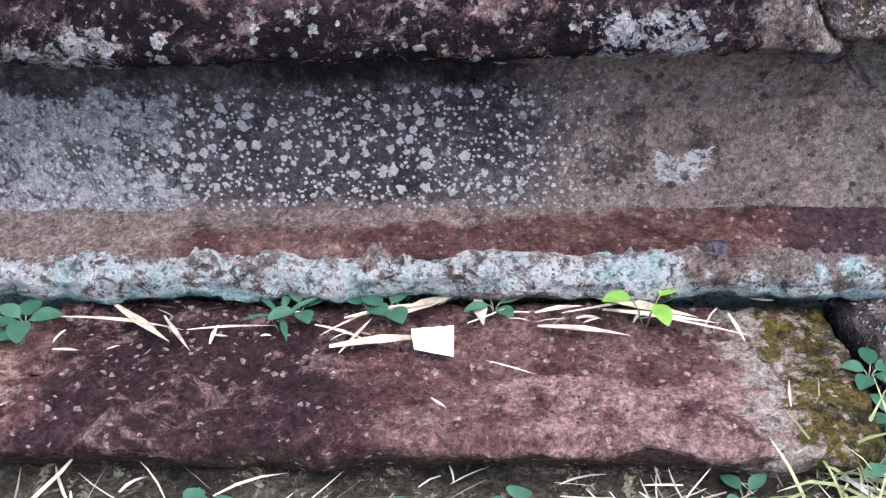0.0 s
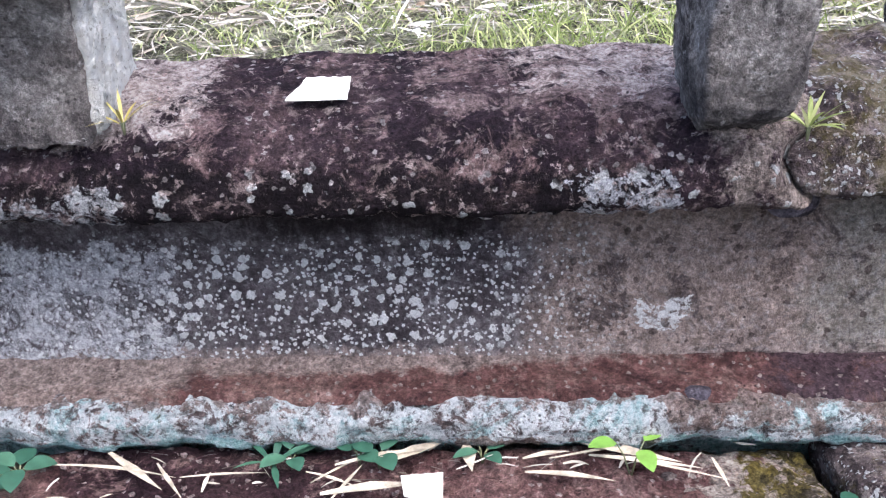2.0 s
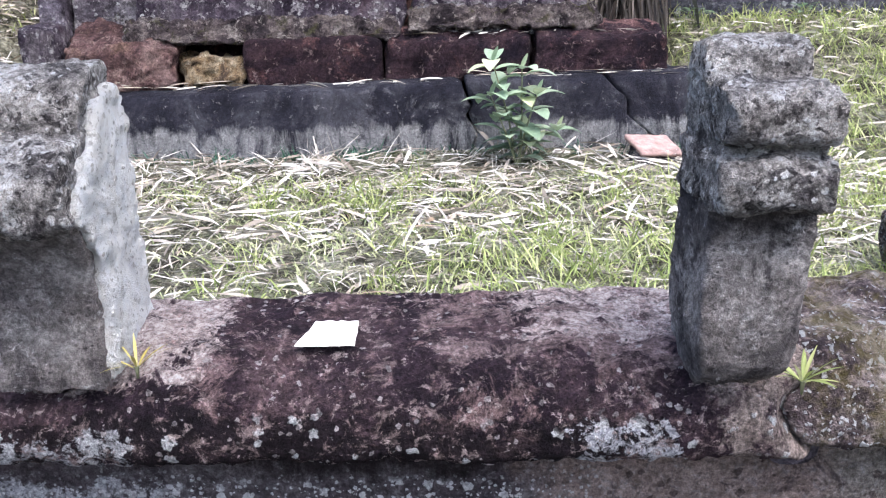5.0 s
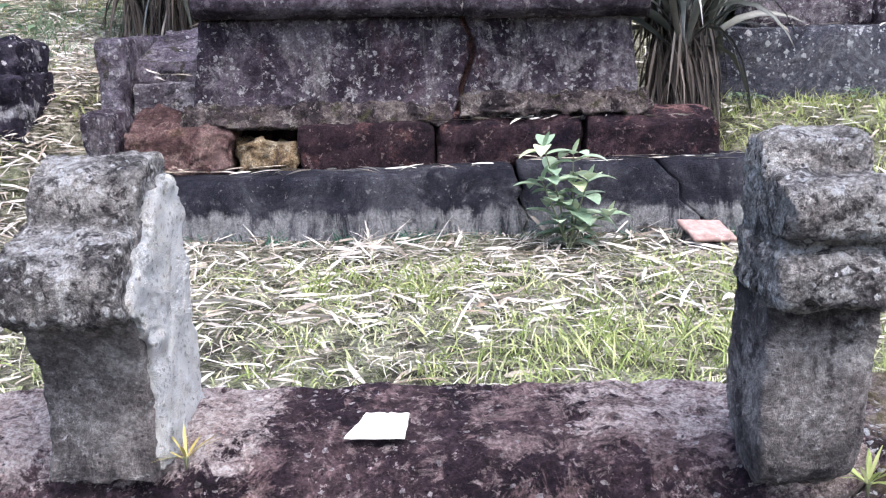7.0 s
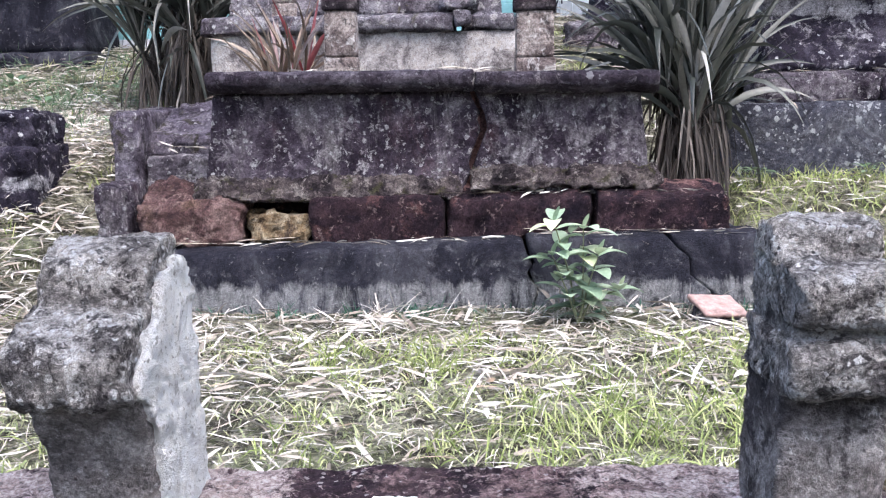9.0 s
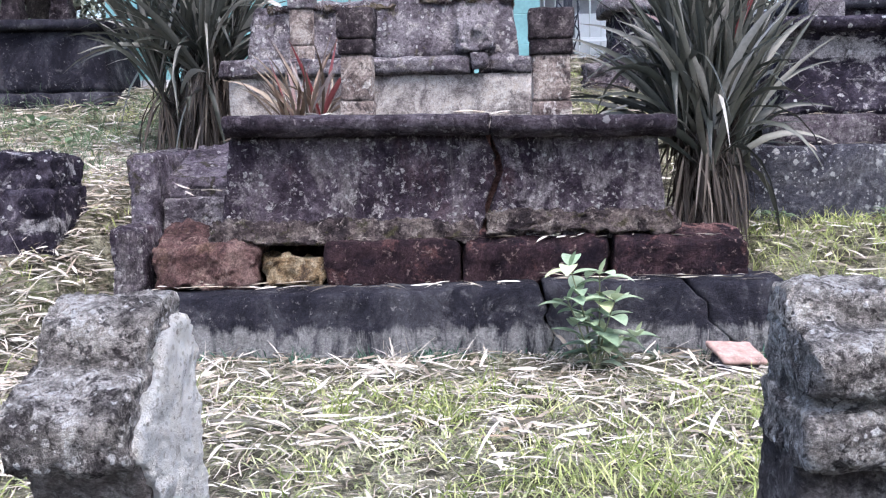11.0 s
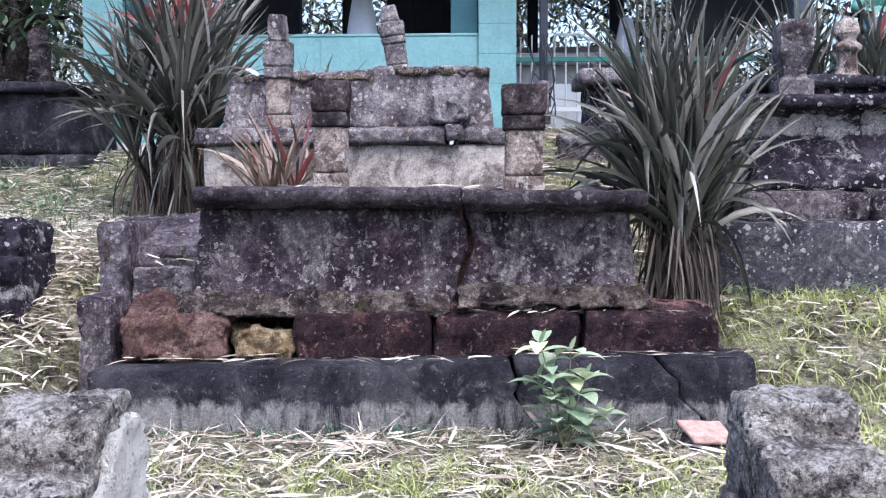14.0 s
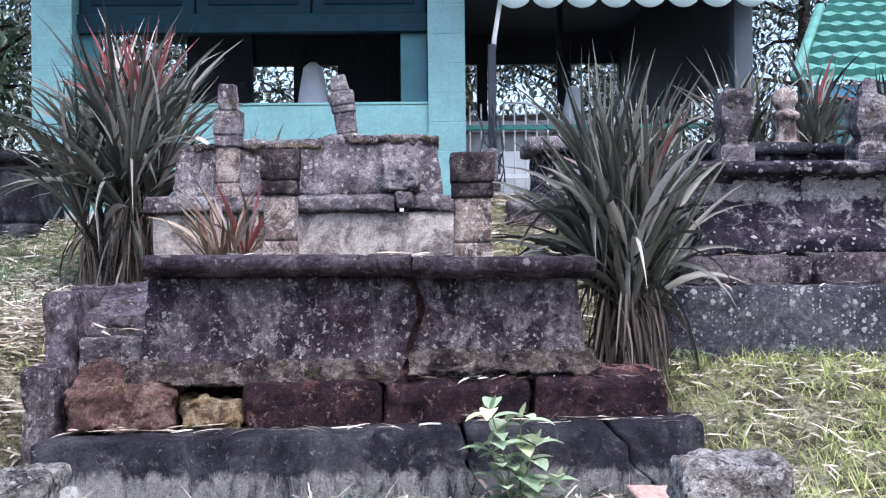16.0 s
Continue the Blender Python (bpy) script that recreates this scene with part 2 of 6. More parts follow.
M_NECK = layered("stone_lichened", ((0.070, 0.057, 0.065), (0.112, 0.094, 0.103), (0.17, 0.148, 0.155)), 4.5, (
    ('noise', (0.37, 0.285, 0.25), 6, 0.26, 0.2, 0.88, (("X", 0.22, 0.00),)),
    ('noise', (0.27, 0.25, 0.22), 6, 0.30, 0.2, 0.75, (("X", 0.62, 0.45),)),
    ('noise', (0.38, 0.30, 0.275), 12, 0.28, 0.22, 0.85, (("Z", 0.05, 0.09),)),
    ('noise', (0.62, 0.62, 0.65), 55, 0.415, 0.09, 0.85, (("X", -0.46, -0.16), ("Z", 0.235, 0.285))),
    ('noise', (0.30, 0.285, 0.29), 60, 0.50, 0.12, 0.5, ()),
    ('noise', (0.055, 0.043, 0.048), 10, 0.555, 0.05, 0.7, ()),
    ('spots', (0.95, 0.95, 0.96), 120, 0.72, 0, 0.95, (("X", 0.16, 0.30), ("Z", 0.235, 0.27))),
    ('spots', (1.0, 1.0, 1.0), 50, 0.92, 0, 1.0, (("X", -0.44, -0.54), ("X", 0.08, 0.16), ("Z", 0.225, 0.255), ("Z", 0.075, 0.055))),
    ('noise', (0.85, 0.85, 0.87), 80, 0.455, 0.05, 0.9, (("X", 0.31, 0.27), ("X", 0.39, 0.43), ("Z", 0.10, 0.075), ("Z", 0.14, 0.17))),
    ('spots', (0.10, 0.075, 0.070), 18, 0.24, 0, 0.6, (("X", 0.22, 0.12), ("Z", 0.16, 0.10))),
    ('spots', (0.10, 0.075, 0.068), 60, 0.34, 0, 0.8, (("X", 0.2, 0.1),)),
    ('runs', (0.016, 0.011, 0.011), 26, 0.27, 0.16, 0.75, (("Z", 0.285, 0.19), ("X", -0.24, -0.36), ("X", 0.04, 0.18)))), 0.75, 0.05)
M_BAND = layered("stone_red_band", ((0.080, 0.038, 0.038), (0.155, 0.074, 0.067), (0.24, 0.145, 0.125)), 6.0, (
    ('noise', (0.33, 0.21, 0.185), 11, 0.55, 0.06, 0.6, ()),
    ('noise', (0.37, 0.285, 0.25), 10, 0.35, 0.14, 0.85, (("X", -0.46, -0.26),)),
    ('noise', (0.37, 0.29, 0.26), 14, 0.32, 0.14, 0.9, (("Y", 1.735, 1.680),)),
    ('noise', (0.075, 0.052, 0.066), 9, 0.40, 0.10, 0.8, (("X", 0.60, 0.20),)),
    ('noise', (0.045, 0.024, 0.028), 14, 0.58, 0.05, 0.7, ()),
    ('spots', (0.40, 0.33, 0.30), 90, 0.25, 0, 0.7, ())), 0.9, 0.06)
M_CRUST = layered("stone_crusted", ((0.07, 0.055, 0.058), (0.16, 0.12, 0.115), (0.27, 0.205, 0.19)), 6.0, (
    ('noise', (0.72, 0.76, 0.79), 42, 0.43, 0.08, 0.95, ()),
    ('noise', (0.48, 0.68, 0.69), 9, 0.50, 0.08, 0.7, ()),
    ('noise', (0.38, 0.62, 0.61), 18, 0.38, 0.12, 0.8, (("Z", -0.045, -0.025),)),
    ('noise', (0.26, 0.185, 0.16), 11, 0.43, 0.06, 0.88, (("X", 0.36, 0.22), ("Z", -0.03, -0.05))),
    ('noise', (0.26, 0.19, 0.165), 11, 0.38, 0.06, 0.9, (("X", 0.03, -0.01), ("X", 0.15, 0.20), ("Z", -0.03, -0.01))),
    ('noise', (0.26, 0.19, 0.17), 18, 0.42, 0.06, 0.85, (("Z", 0.022, 0.006),)),
    ('noise', (0.062, 0.055, 0.018), 11, 0.585, 0.04, 0.85, ()),
    ('noise', (0.05, 0.04, 0.042), 24, 0.585, 0.04, 0.85, ())), 0.9, 0.08)
M_RED = layered("stone_red", ((0.075, 0.042, 0.042), (0.165, 0.095, 0.088), (0.29, 0.19, 0.17)), 6.0, (
    ('noise', (0.40, 0.28, 0.24), 16, 0.55, 0.05, 0.65, ()),
    ('noise', (0.05, 0.03, 0.035), 9, 0.56, 0.06, 0.7, ()),
    ('noise', (0.24, 0.17, 0.09), 7, 0.58, 0.06, 0.25, ())), 0.9, 0.08)
M_STEP = layered("stone_red_step", ((0.095, 0.042, 0.046), (0.175, 0.088, 0.085), (0.29, 0.165, 0.15)), 5.0, (
    ('noise', (0.052, 0.026, 0.033), 3.5, 0.27, 0.18, 0.88, (("X", -0.58, -0.67), ("X", -0.24, 0.06))),
    ('noise', (0.42, 0.27, 0.245), 14, 0.53, 0.06, 0.6, ()),
    ('noise', (0.54, 0.34, 0.31), 14, 0.42, 0.10, 0.75, (("X", 0.08, -0.16), ("Y", 1.47, 1.56))),
    ('noise', (0.50, 0.32, 0.27), 10, 0.28, 0.12, 0.8, (("X", -0.66, -0.60),)),
    # soil-brown front face, its shade painted into the same tone
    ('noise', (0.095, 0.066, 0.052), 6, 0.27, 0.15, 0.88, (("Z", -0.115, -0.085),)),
    ('noise', (0.56, 0.48, 0.42), 22, 0.38, 0.10, 0.88, (("X", 0.42, 0.28),)),
    ('noise', (0.15, 0.115, 0.018), 16, 0.42, 0.06, 0.92, (("X", 0.47, 0.36),)),
    ('noise', (0.05, 0.04, 0.02), 22, 0.47, 0.05, 0.85, (("X", 0.50, 0.42),)),
    ('spots', (0.58, 0.46, 0.43), 75, 0.24, 0, 0.8, ()),
    ('noise', (0.035, 0.02, 0.022), 22, 0.60, 0.04, 0.75, ())), 1.0, 0.08)
M_REDDARK = layered("stone_red_dark", ((0.016, 0.010, 0.015), (0.042, 0.024, 0.030), (0.080, 0.046, 0.050)), 4.0, (
    ('noise', (0.17, 0.085, 0.078), 6, 0.55, 0.07, 0.6, ()),
    ('noise', (0.30, 0.22, 0.20), 26, 0.58, 0.04, 0.7, ()),
    ('noise', (0.014, 0.010, 0.018), 5, 0.54, 0.07, 0.7, ()),
    ('noise', (0.25, 0.14, 0.128), 14, 0.33, 0.12, 0.85, (("Z", 0.70, 0.672),))), 0.8, 0.07)
M_HEAD = layered("stone_headstone", ((0.11, 0.10, 0.10), (0.33, 0.305, 0.285), (0.56, 0.53, 0.50)), 9.0, (
    ('noise', (0.66, 0.64, 0.61), 18, 0.535, 0.05, 0.8, ()),
    ('noise', (0.040, 0.034, 0.038), 13, 0.56, 0.05, 0.82, ()),
    ('noise', (0.045, 0.038, 0.040), 40, 0.555, 0.04, 0.85, ()),
    ('spots', (0.74, 0.73, 0.72), 80, 0.3, 0, 0.8, ())), 1.1, 0.11)
M_HEADNECK = layered("stone_headstone_smooth", ((0.095, 0.084, 0.085), (0.23, 0.205, 0.195), (0.38, 0.35, 0.33)), 6.0, (
    ('noise', (0.40, 0.375, 0.36), 12, 0.55, 0.06, 0.6, ()),
    # the shoulder's shade on the upper neck, put into the colour
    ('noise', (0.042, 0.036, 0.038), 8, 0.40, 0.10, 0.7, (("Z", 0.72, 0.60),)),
    ('noise', (0.04, 0.034, 0.038), 10, 0.555, 0.06, 0.75, ()),
    ('noise', (0.50, 0.48, 0.47), 40, 0.585, 0.04, 0.7, ())), 0.8, 0.06)
M_WHITE = layered("stone_chalky", ((0.90, 0.88, 0.84), (0.97, 0.96, 0.93), (0.99, 0.99, 0.98)), 22.0, (
    ('noise', (0.50, 0.47, 0.42), 60, 0.555, 0.05, 0.6, ()),
    ('noise', (0.30, 0.27, 0.24), 95, 0.60, 0.04, 0.7, ()),
    ('spots', (0.40, 0.37, 0.33), 110, 0.3, 0, 0.6, ())), 0.5, 0.12)
M_DARK = layered("stone_dark", ((0.026, 0.018, 0.028), (0.066, 0.051, 0.069), (0.16, 0.134, 0.157)), 3.5, (
    ('runs', (0.30, 0.27, 0.27), 7, 0.53, 0.10, 0.6, ()),
    ('noise', (0.36, 0.33, 0.335), 9, 0.56, 0.05, 0.65, ()),
    ('noise', (0.022, 0.015, 0.024), 4, 0.56, 0.07, 0.75, ()),
    ('noise', (0.46, 0.44, 0.43), 28, 0.565, 0.04, 0.75, ()),
    ('noise', (0.12, 0.058, 0.062), 2.4, 0.56, 0.1, 0.4, ()),
    ('noise', (0.29, 0.265, 0.275), 9, 0.47, 0.10, 0.55, (("X", 0.02, -0.06),)),
    ('spots', (0.48, 0.47, 0.46), 42, 0.15, 0, 0.7, ())), 0.9, 0.08)
M_CAPDARK = stone_mat("stone_slab_dark", (0.15, 0.13, 0.15), (0.062, 0.049, 0.062), (0.026, 0.020, 0.028), 4.0, 0.4, 0.7, 26, lichen_mask=0.2, lichen_col=(0.36, 0.35, 0.36), patches=(((0.30, 0.27, 0.27), 8.0, 0.58, 0.7, ()),), grain=0.6)
M_DARK2 = layered("stone_dark_limed", ((0.016, 0.013, 0.022), (0.042, 0.035, 0.053), (0.105, 0.092, 0.118)), 3.2, (
    ('noise', (0.50, 0.48, 0.49), 6, 0.55, 0.05, 0.75, ()),
    ('noise', (0.55, 0.52, 0.53), 9, 0.40, 0.08, 0.7, (("Z", 1.48, 1.36), ("Z", 1.55, 1.59))),
    ('noise', (0.34, 0.31, 0.33), 18, 0.56, 0.05, 0.6, ()),
    ('noise', (0.014, 0.011, 0.020), 5, 0.545, 0.06, 0.7, ()),
    ('spots', (0.62, 0.61, 0.62), 30, 0.2, 0, 0.8, ())), 0.8, 0.06)
M_BODYLOW = layered("stone_dark_foot", ((0.030, 0.023, 0.026), (0.085, 0.066, 0.068), (0.20, 0.165, 0.15)), 9.0, (
    ('noise', (0.34, 0.30, 0.27), 22, 0.55, 0.04, 0.75, ()),
    ('noise', (0.075, 0.072, 0.030), 12, 0.55, 0.05, 0.7, ()),
    ('noise', (0.016, 0.012, 0.014), 14, 0.57, 0.04, 0.8, ())), 0.9, 0.09)
M_PALE = layered("stone_pale", ((0.22, 0.19, 0.185), (0.54, 0.49, 0.46), (0.76, 0.71, 0.66)), 5.0, (
    ('noise', (0.15, 0.125, 0.125), 9, 0.57, 0.05, 0.65, ()),
    ('runs', (0.26, 0.225, 0.215), 9, 0.55, 0.08, 0.6, ()),
    ('noise', (0.20, 0.17, 0.165), 40, 0.585, 0.04, 0.7, ())), 0.8, 0.06)
M_PALETOP = layered("stone_grey_worn", ((0.085, 0.070, 0.085), (0.23, 0.205, 0.228), (0.38, 0.35, 0.37)), 4.5, (
    ('noise', (0.62, 0.58, 0.56), 14, 0.55, 0.05, 0.7, ()),
    ('noise', (0.045, 0.036, 0.045), 8, 0.56, 0.05, 0.8, ()),
    ('noise', (0.14, 0.125, 0.075), 10, 0.58, 0.05, 0.6, ()),
    ('noise', (0.055, 0.046, 0.05), 34, 0.585, 0.03, 0.8, ()),
    ('spots', (0.66, 0.65, 0.64), 34, 0.22, 0, 0.7, ())), 0.9, 0.08)
M_POST = layered("stone_post", ((0.14, 0.105, 0.10), (0.38, 0.31, 0.28), (0.60, 0.53, 0.48)), 8.0, (
    ('noise', (0.72, 0.68, 0.64), 18, 0.55, 0.05, 0.7, ()),
    ('noise', (0.06, 0.048, 0.052), 11, 0.565, 0.05, 0.8, ()),
    ('noise', (0.10, 0.08, 0.08), 40, 0.58, 0.04, 0.8, ())), 0.9, 0.07)
M_POSTTOP = layered("stone_post_top", ((0.022, 0.016, 0.021), (0.055, 0.043, 0.050), (0.13, 0.108, 0.112)), 7.0, (
    ('noise', (0.34, 0.30, 0.29), 20, 0.57, 0.05, 0.7, ()),
    ('noise', (0.014, 0.010, 0.013), 9, 0.56, 0.05, 0.7, ())), 0.9, 0.07)
M_PLINTH = layered("stone_plinth", ((0.015, 0.014, 0.021), (0.032, 0.031, 0.043), (0.075, 0.073, 0.086)), 3.5, (
    ('runs', (0.34, 0.335, 0.33), 12, 0.385, 0.14, 0.75, (("Z", 0.32, 0.45),)),
    ('noise', (0.20, 0.195, 0.20), 7, 0.56, 0.08, 0.45, ()),
    ('noise', (0.040, 0.036, 0.036), 7, 0.32, 0.14, 0.8, (("Z", 0.19, 0.26),)),
    ('noise', (0.42, 0.41, 0.40), 30, 0.60, 0.04, 0.4, ()),
    ('noise', (0.016, 0.015, 0.022), 5, 0.56, 0.06, 0.7, ())), 0.45, 0.05)
M_PLINTH2 = stone_mat("stone_plinth_grey", (0.22, 0.22, 0.24), (0.085, 0.085, 0.108), (0.040, 0.039, 0.052), 3.0, 0.4, 0.8, 22, lichen_mask=0.3, patches=(((0.045, 0.043, 0.055), 3.0, 0.53, 0.7, ()),), grain=0.55)
M_MOSSY = stone_mat("stone_mossy", (0.30, 0.25, 0.235), (0.115, 0.088, 0.09), (0.034, 0.025, 0.03), 7.0, 0.5, 0.8, 60, moss=0.5, lichen_mask=0.35, wide=0.4,
                    patches=(((0.40, 0.33, 0.30), 26.0, 0.56, 0.8, ()),))
M_LAVENDER = layered("stone_lavender", ((0.055, 0.042, 0.058), (0.14, 0.118, 0.148), (0.24, 0.21, 0.25)), 5.0, (
    ('noise', (0.36, 0.33, 0.34), 14, 0.55, 0.05, 0.6, ()),
    ('noise', (0.060, 0.055, 0.030), 9, 0.55, 0.06, 0.75, ()),
    ('noise', (0.028, 0.022, 0.030), 7, 0.555, 0.06, 0.7, ()),
    ('spots', (0.52, 0.50, 0.50), 40, 0.2, 0, 0.7, ())), 0.9, 0.08)
M_YELLOW = layered("stone_ochre", ((0.10, 0.07, 0.05), (0.29, 0.20, 0.11), (0.45, 0.36, 0.24)), 14.0, (
    ('noise', (0.55, 0.47, 0.34), 24, 0.55, 0.05, 0.7, ()),), 0.9, 0.08)
M_PEBBLE = stone_mat("stone_pebble", (0.20, 0.18, 0.21), (0.12, 0.105, 0.13), (0.06, 0.05, 0.065), 12.0, 0.3)
M_TILE = plain_mat("terracotta", (0.29, 0.19, 0.165), 0.9, 0.4, 26)
M_PAPER = plain_mat("paper", (0.64, 0.61, 0.55), 0.85, 0.08, 14)
M_TEAL = plain_mat("teal_paint", (0.20, 0.41, 0.42), 0.45, 0.12, 3)
# very dark tones: part of the gloom under eaves and roof is painted in
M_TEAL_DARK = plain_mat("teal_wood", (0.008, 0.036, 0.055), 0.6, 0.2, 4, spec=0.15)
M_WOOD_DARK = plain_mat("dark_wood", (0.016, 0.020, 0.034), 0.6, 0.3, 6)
M_GREEN = plain_mat("green_metal", (0.04, 0.25, 0.20), 0.4, 0.15, 10)
M_BAR = plain_mat("white_metal", (0.7, 0.72, 0.72), 0.4, 0.05, 10)
M_CLOTH = plain_mat("white_cloth", (0.62, 0.66, 0.76), 0.85, 0.08, 6)
M_ROOF = plain_mat("roof_teal", (0.085, 0.215, 0.19), 0.75, 0.2, 5, spec=0.1)
M_SLATE = plain_mat("slate_paint", (0.045, 0.065, 0.09), 0.6, 0.2, 5)
M_BLUE = plain_mat("blue_paint", (0.10, 0.35, 0.55), 0.45, 0.08, 4)
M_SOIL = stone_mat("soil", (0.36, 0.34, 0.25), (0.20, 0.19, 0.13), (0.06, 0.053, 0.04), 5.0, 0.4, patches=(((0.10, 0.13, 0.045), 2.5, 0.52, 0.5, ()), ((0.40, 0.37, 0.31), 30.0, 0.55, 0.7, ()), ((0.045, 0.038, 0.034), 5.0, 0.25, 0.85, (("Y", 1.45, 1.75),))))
M_STRAW = leaf_mat("dry_bamboo_leaf", [(0.0, (0.16, 0.13, 0.10)), (0.25, (0.36, 0.31, 0.25)), (0.7, (0.53, 0.49, 0.43)), (0.92, (0.64, 0.61, 0.56)), (1.0, (0.30, 0.22, 0.15))], 0.6, 0.1)
M_GRASS = leaf_mat("grass_blade", [(0.0, (0.16, 0.21, 0.06)), (0.5, (0.34, 0.40, 0.13)), (1.0, (0.54, 0.54, 0.27))], 0.55, 0.35)
M_BUSH = leaf_mat("bush_leaf", [(0.0, (0.20, 0.28, 0.18)), (0.6, (0.36, 0.44, 0.31)), (1.0, (0.52, 0.56, 0.32))], 0.5, 0.25)
M_BUSHDARK = leaf_mat("weed_leaf", [(0.0, (0.06, 0.11, 0.06)), (1.0, (0.17, 0.24, 0.13))], 0.5, 0.25)
M_SPROUT = leaf_mat("sprout_leaf", [(0.0, (0.17, 0.34, 0.06)), (1.0, (0.27, 0.45, 0.09))], 0.5, 0.3)
M_CLOVER = leaf_mat("clover_leaf", [(0.0, (0.025, 0.085, 0.055)), (1.0, (0.07, 0.16, 0.10))], 0.5, 0.2)
M_SPIKE = leaf_mat("spike_leaf", [(0.0, (0.022, 0.026, 0.023)), (0.45, (0.060, 0.064, 0.054)), (0.75, (0.135, 0.133, 0.115)), (0.92, (0.28, 0.27, 0.245)), (1.0, (0.50, 0.48, 0.44))], 0.36, 0.10)
M_SPIKE_RED = leaf_mat("spike_leaf_red", [(0.0, (0.30, 0.035, 0.045)), (0.4, (0.22, 0.075, 0.075)), (0.75, (0.24, 0.17, 0.16)), (1.0, (0.40, 0.36, 0.34))], 0.38, 0.2)
M_TREE = leaf_mat("tree_leaf", [(0.0, (0.05, 0.06, 0.05)), (0.6, (0.12, 0.14, 0.11)), (1.0, (0.28, 0.31, 0.25))], 0.5, 0.25)
M_GROUT = plain_mat("grout", (0.34, 0.55, 0.55), 0.8, 0.08, 12)
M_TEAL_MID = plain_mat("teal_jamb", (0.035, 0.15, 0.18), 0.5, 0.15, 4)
# shutter boards, with some eave shade in the tone
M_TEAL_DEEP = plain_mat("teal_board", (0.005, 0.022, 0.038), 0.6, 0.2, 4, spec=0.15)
M_CONCRETE = plain_mat("concrete", (0.42, 0.42, 0.44), 0.85, 0.2, 5)
M_WHITEWALL = plain_mat("white_wall", (0.75, 0.77, 0.78), 0.7, 0.08, 5)
M_VALANCE = plain_mat("valance_sheet", (0.55, 0.70, 0.70), 0.5, 0.08, 6)
M_STEM = plain_mat("green_stem", (0.16, 0.17, 0.09), 0.6, 0.2, 30)
M_DEADLEAF = leaf_mat("dead_leaf", [(0.0, (0.025, 0.02, 0.018)), (0.6, (0.075, 0.06, 0.05)), (0.92, (0.16, 0.135, 0.115)), (1.0, (0.36, 0.32, 0.28))], 0.7, 0.1)
M_SPIKE_BROWN = leaf_mat("spike_leaf_brown", [(0.0, (0.06, 0.05, 0.035)), (0.5, (0.16, 0.11, 0.08)), (1.0, (0.30, 0.24, 0.18))], 0.45, 0.15)
M_GRASSPALE = leaf_mat("grass_pale", [(0.0, (0.22, 0.27, 0.12)), (0.6, (0.44, 0.46, 0.24)), (1.0, (0.58, 0.55, 0.36))], 0.55, 0.3)
M_STRAWGRASS = leaf_mat("grass_dry", [(0.0, (0.30, 0.24, 0.06)), (1.0, (0.50, 0.44, 0.16))], 0.6, 0.2)
M_STRAWPALE = plain_mat("straw_leaf", (0.44, 0.375, 0.29), 0.65, 0.45, 30)
M_BARK = stone_mat("bark", (0.12, 0.10, 0.09), (0.06, 0.05, 0.045), (0.025, 0.02, 0.02), 8.0, 0.4)


# ---- builders ----
def mesh_from(name, bm, material, smooth=True):
    me = bpy.data.meshes.new(name)
    bm.normal_update()
    bm.to_mesh(me)
    bm.free()
    if material:
        me.materials.append(material)
    if smooth:
        me.polygons.foreach_set("use_smooth", [True] * len(me.polygons))
    return me


def part(name, bm, material, parent=None, label="", smooth=True):
    ob = new(name, mesh_from(name, bm, material, smooth))
    if parent is not None:
        ob.parent = parent
    if label:
        ob["label"] = label
    return ob


def thing(name, label, category, group="", kind="", at=(0, 0, 0), turn=(0, 0, 0)):
    e = new(name)
    e.empty_display_size = 0.1
    e.matrix_basis = pose(*at, *turn)
    return tagged(e, label, category, group, kind)


def rough_up(bm, amp, freq, seed=0.0, fine=0.4):
    """Wear: pushes the points about by smooth noise of two sizes."""
    off = Vector((seed * 13.7, seed * 7.1, seed * 3.3))
    for v in bm.verts:
        p = v.co * freq + off
        d = noise.noise_vector(p) * amp + noise.noise_vector(p * 3.7 + off) * amp * fine
        v.co += d


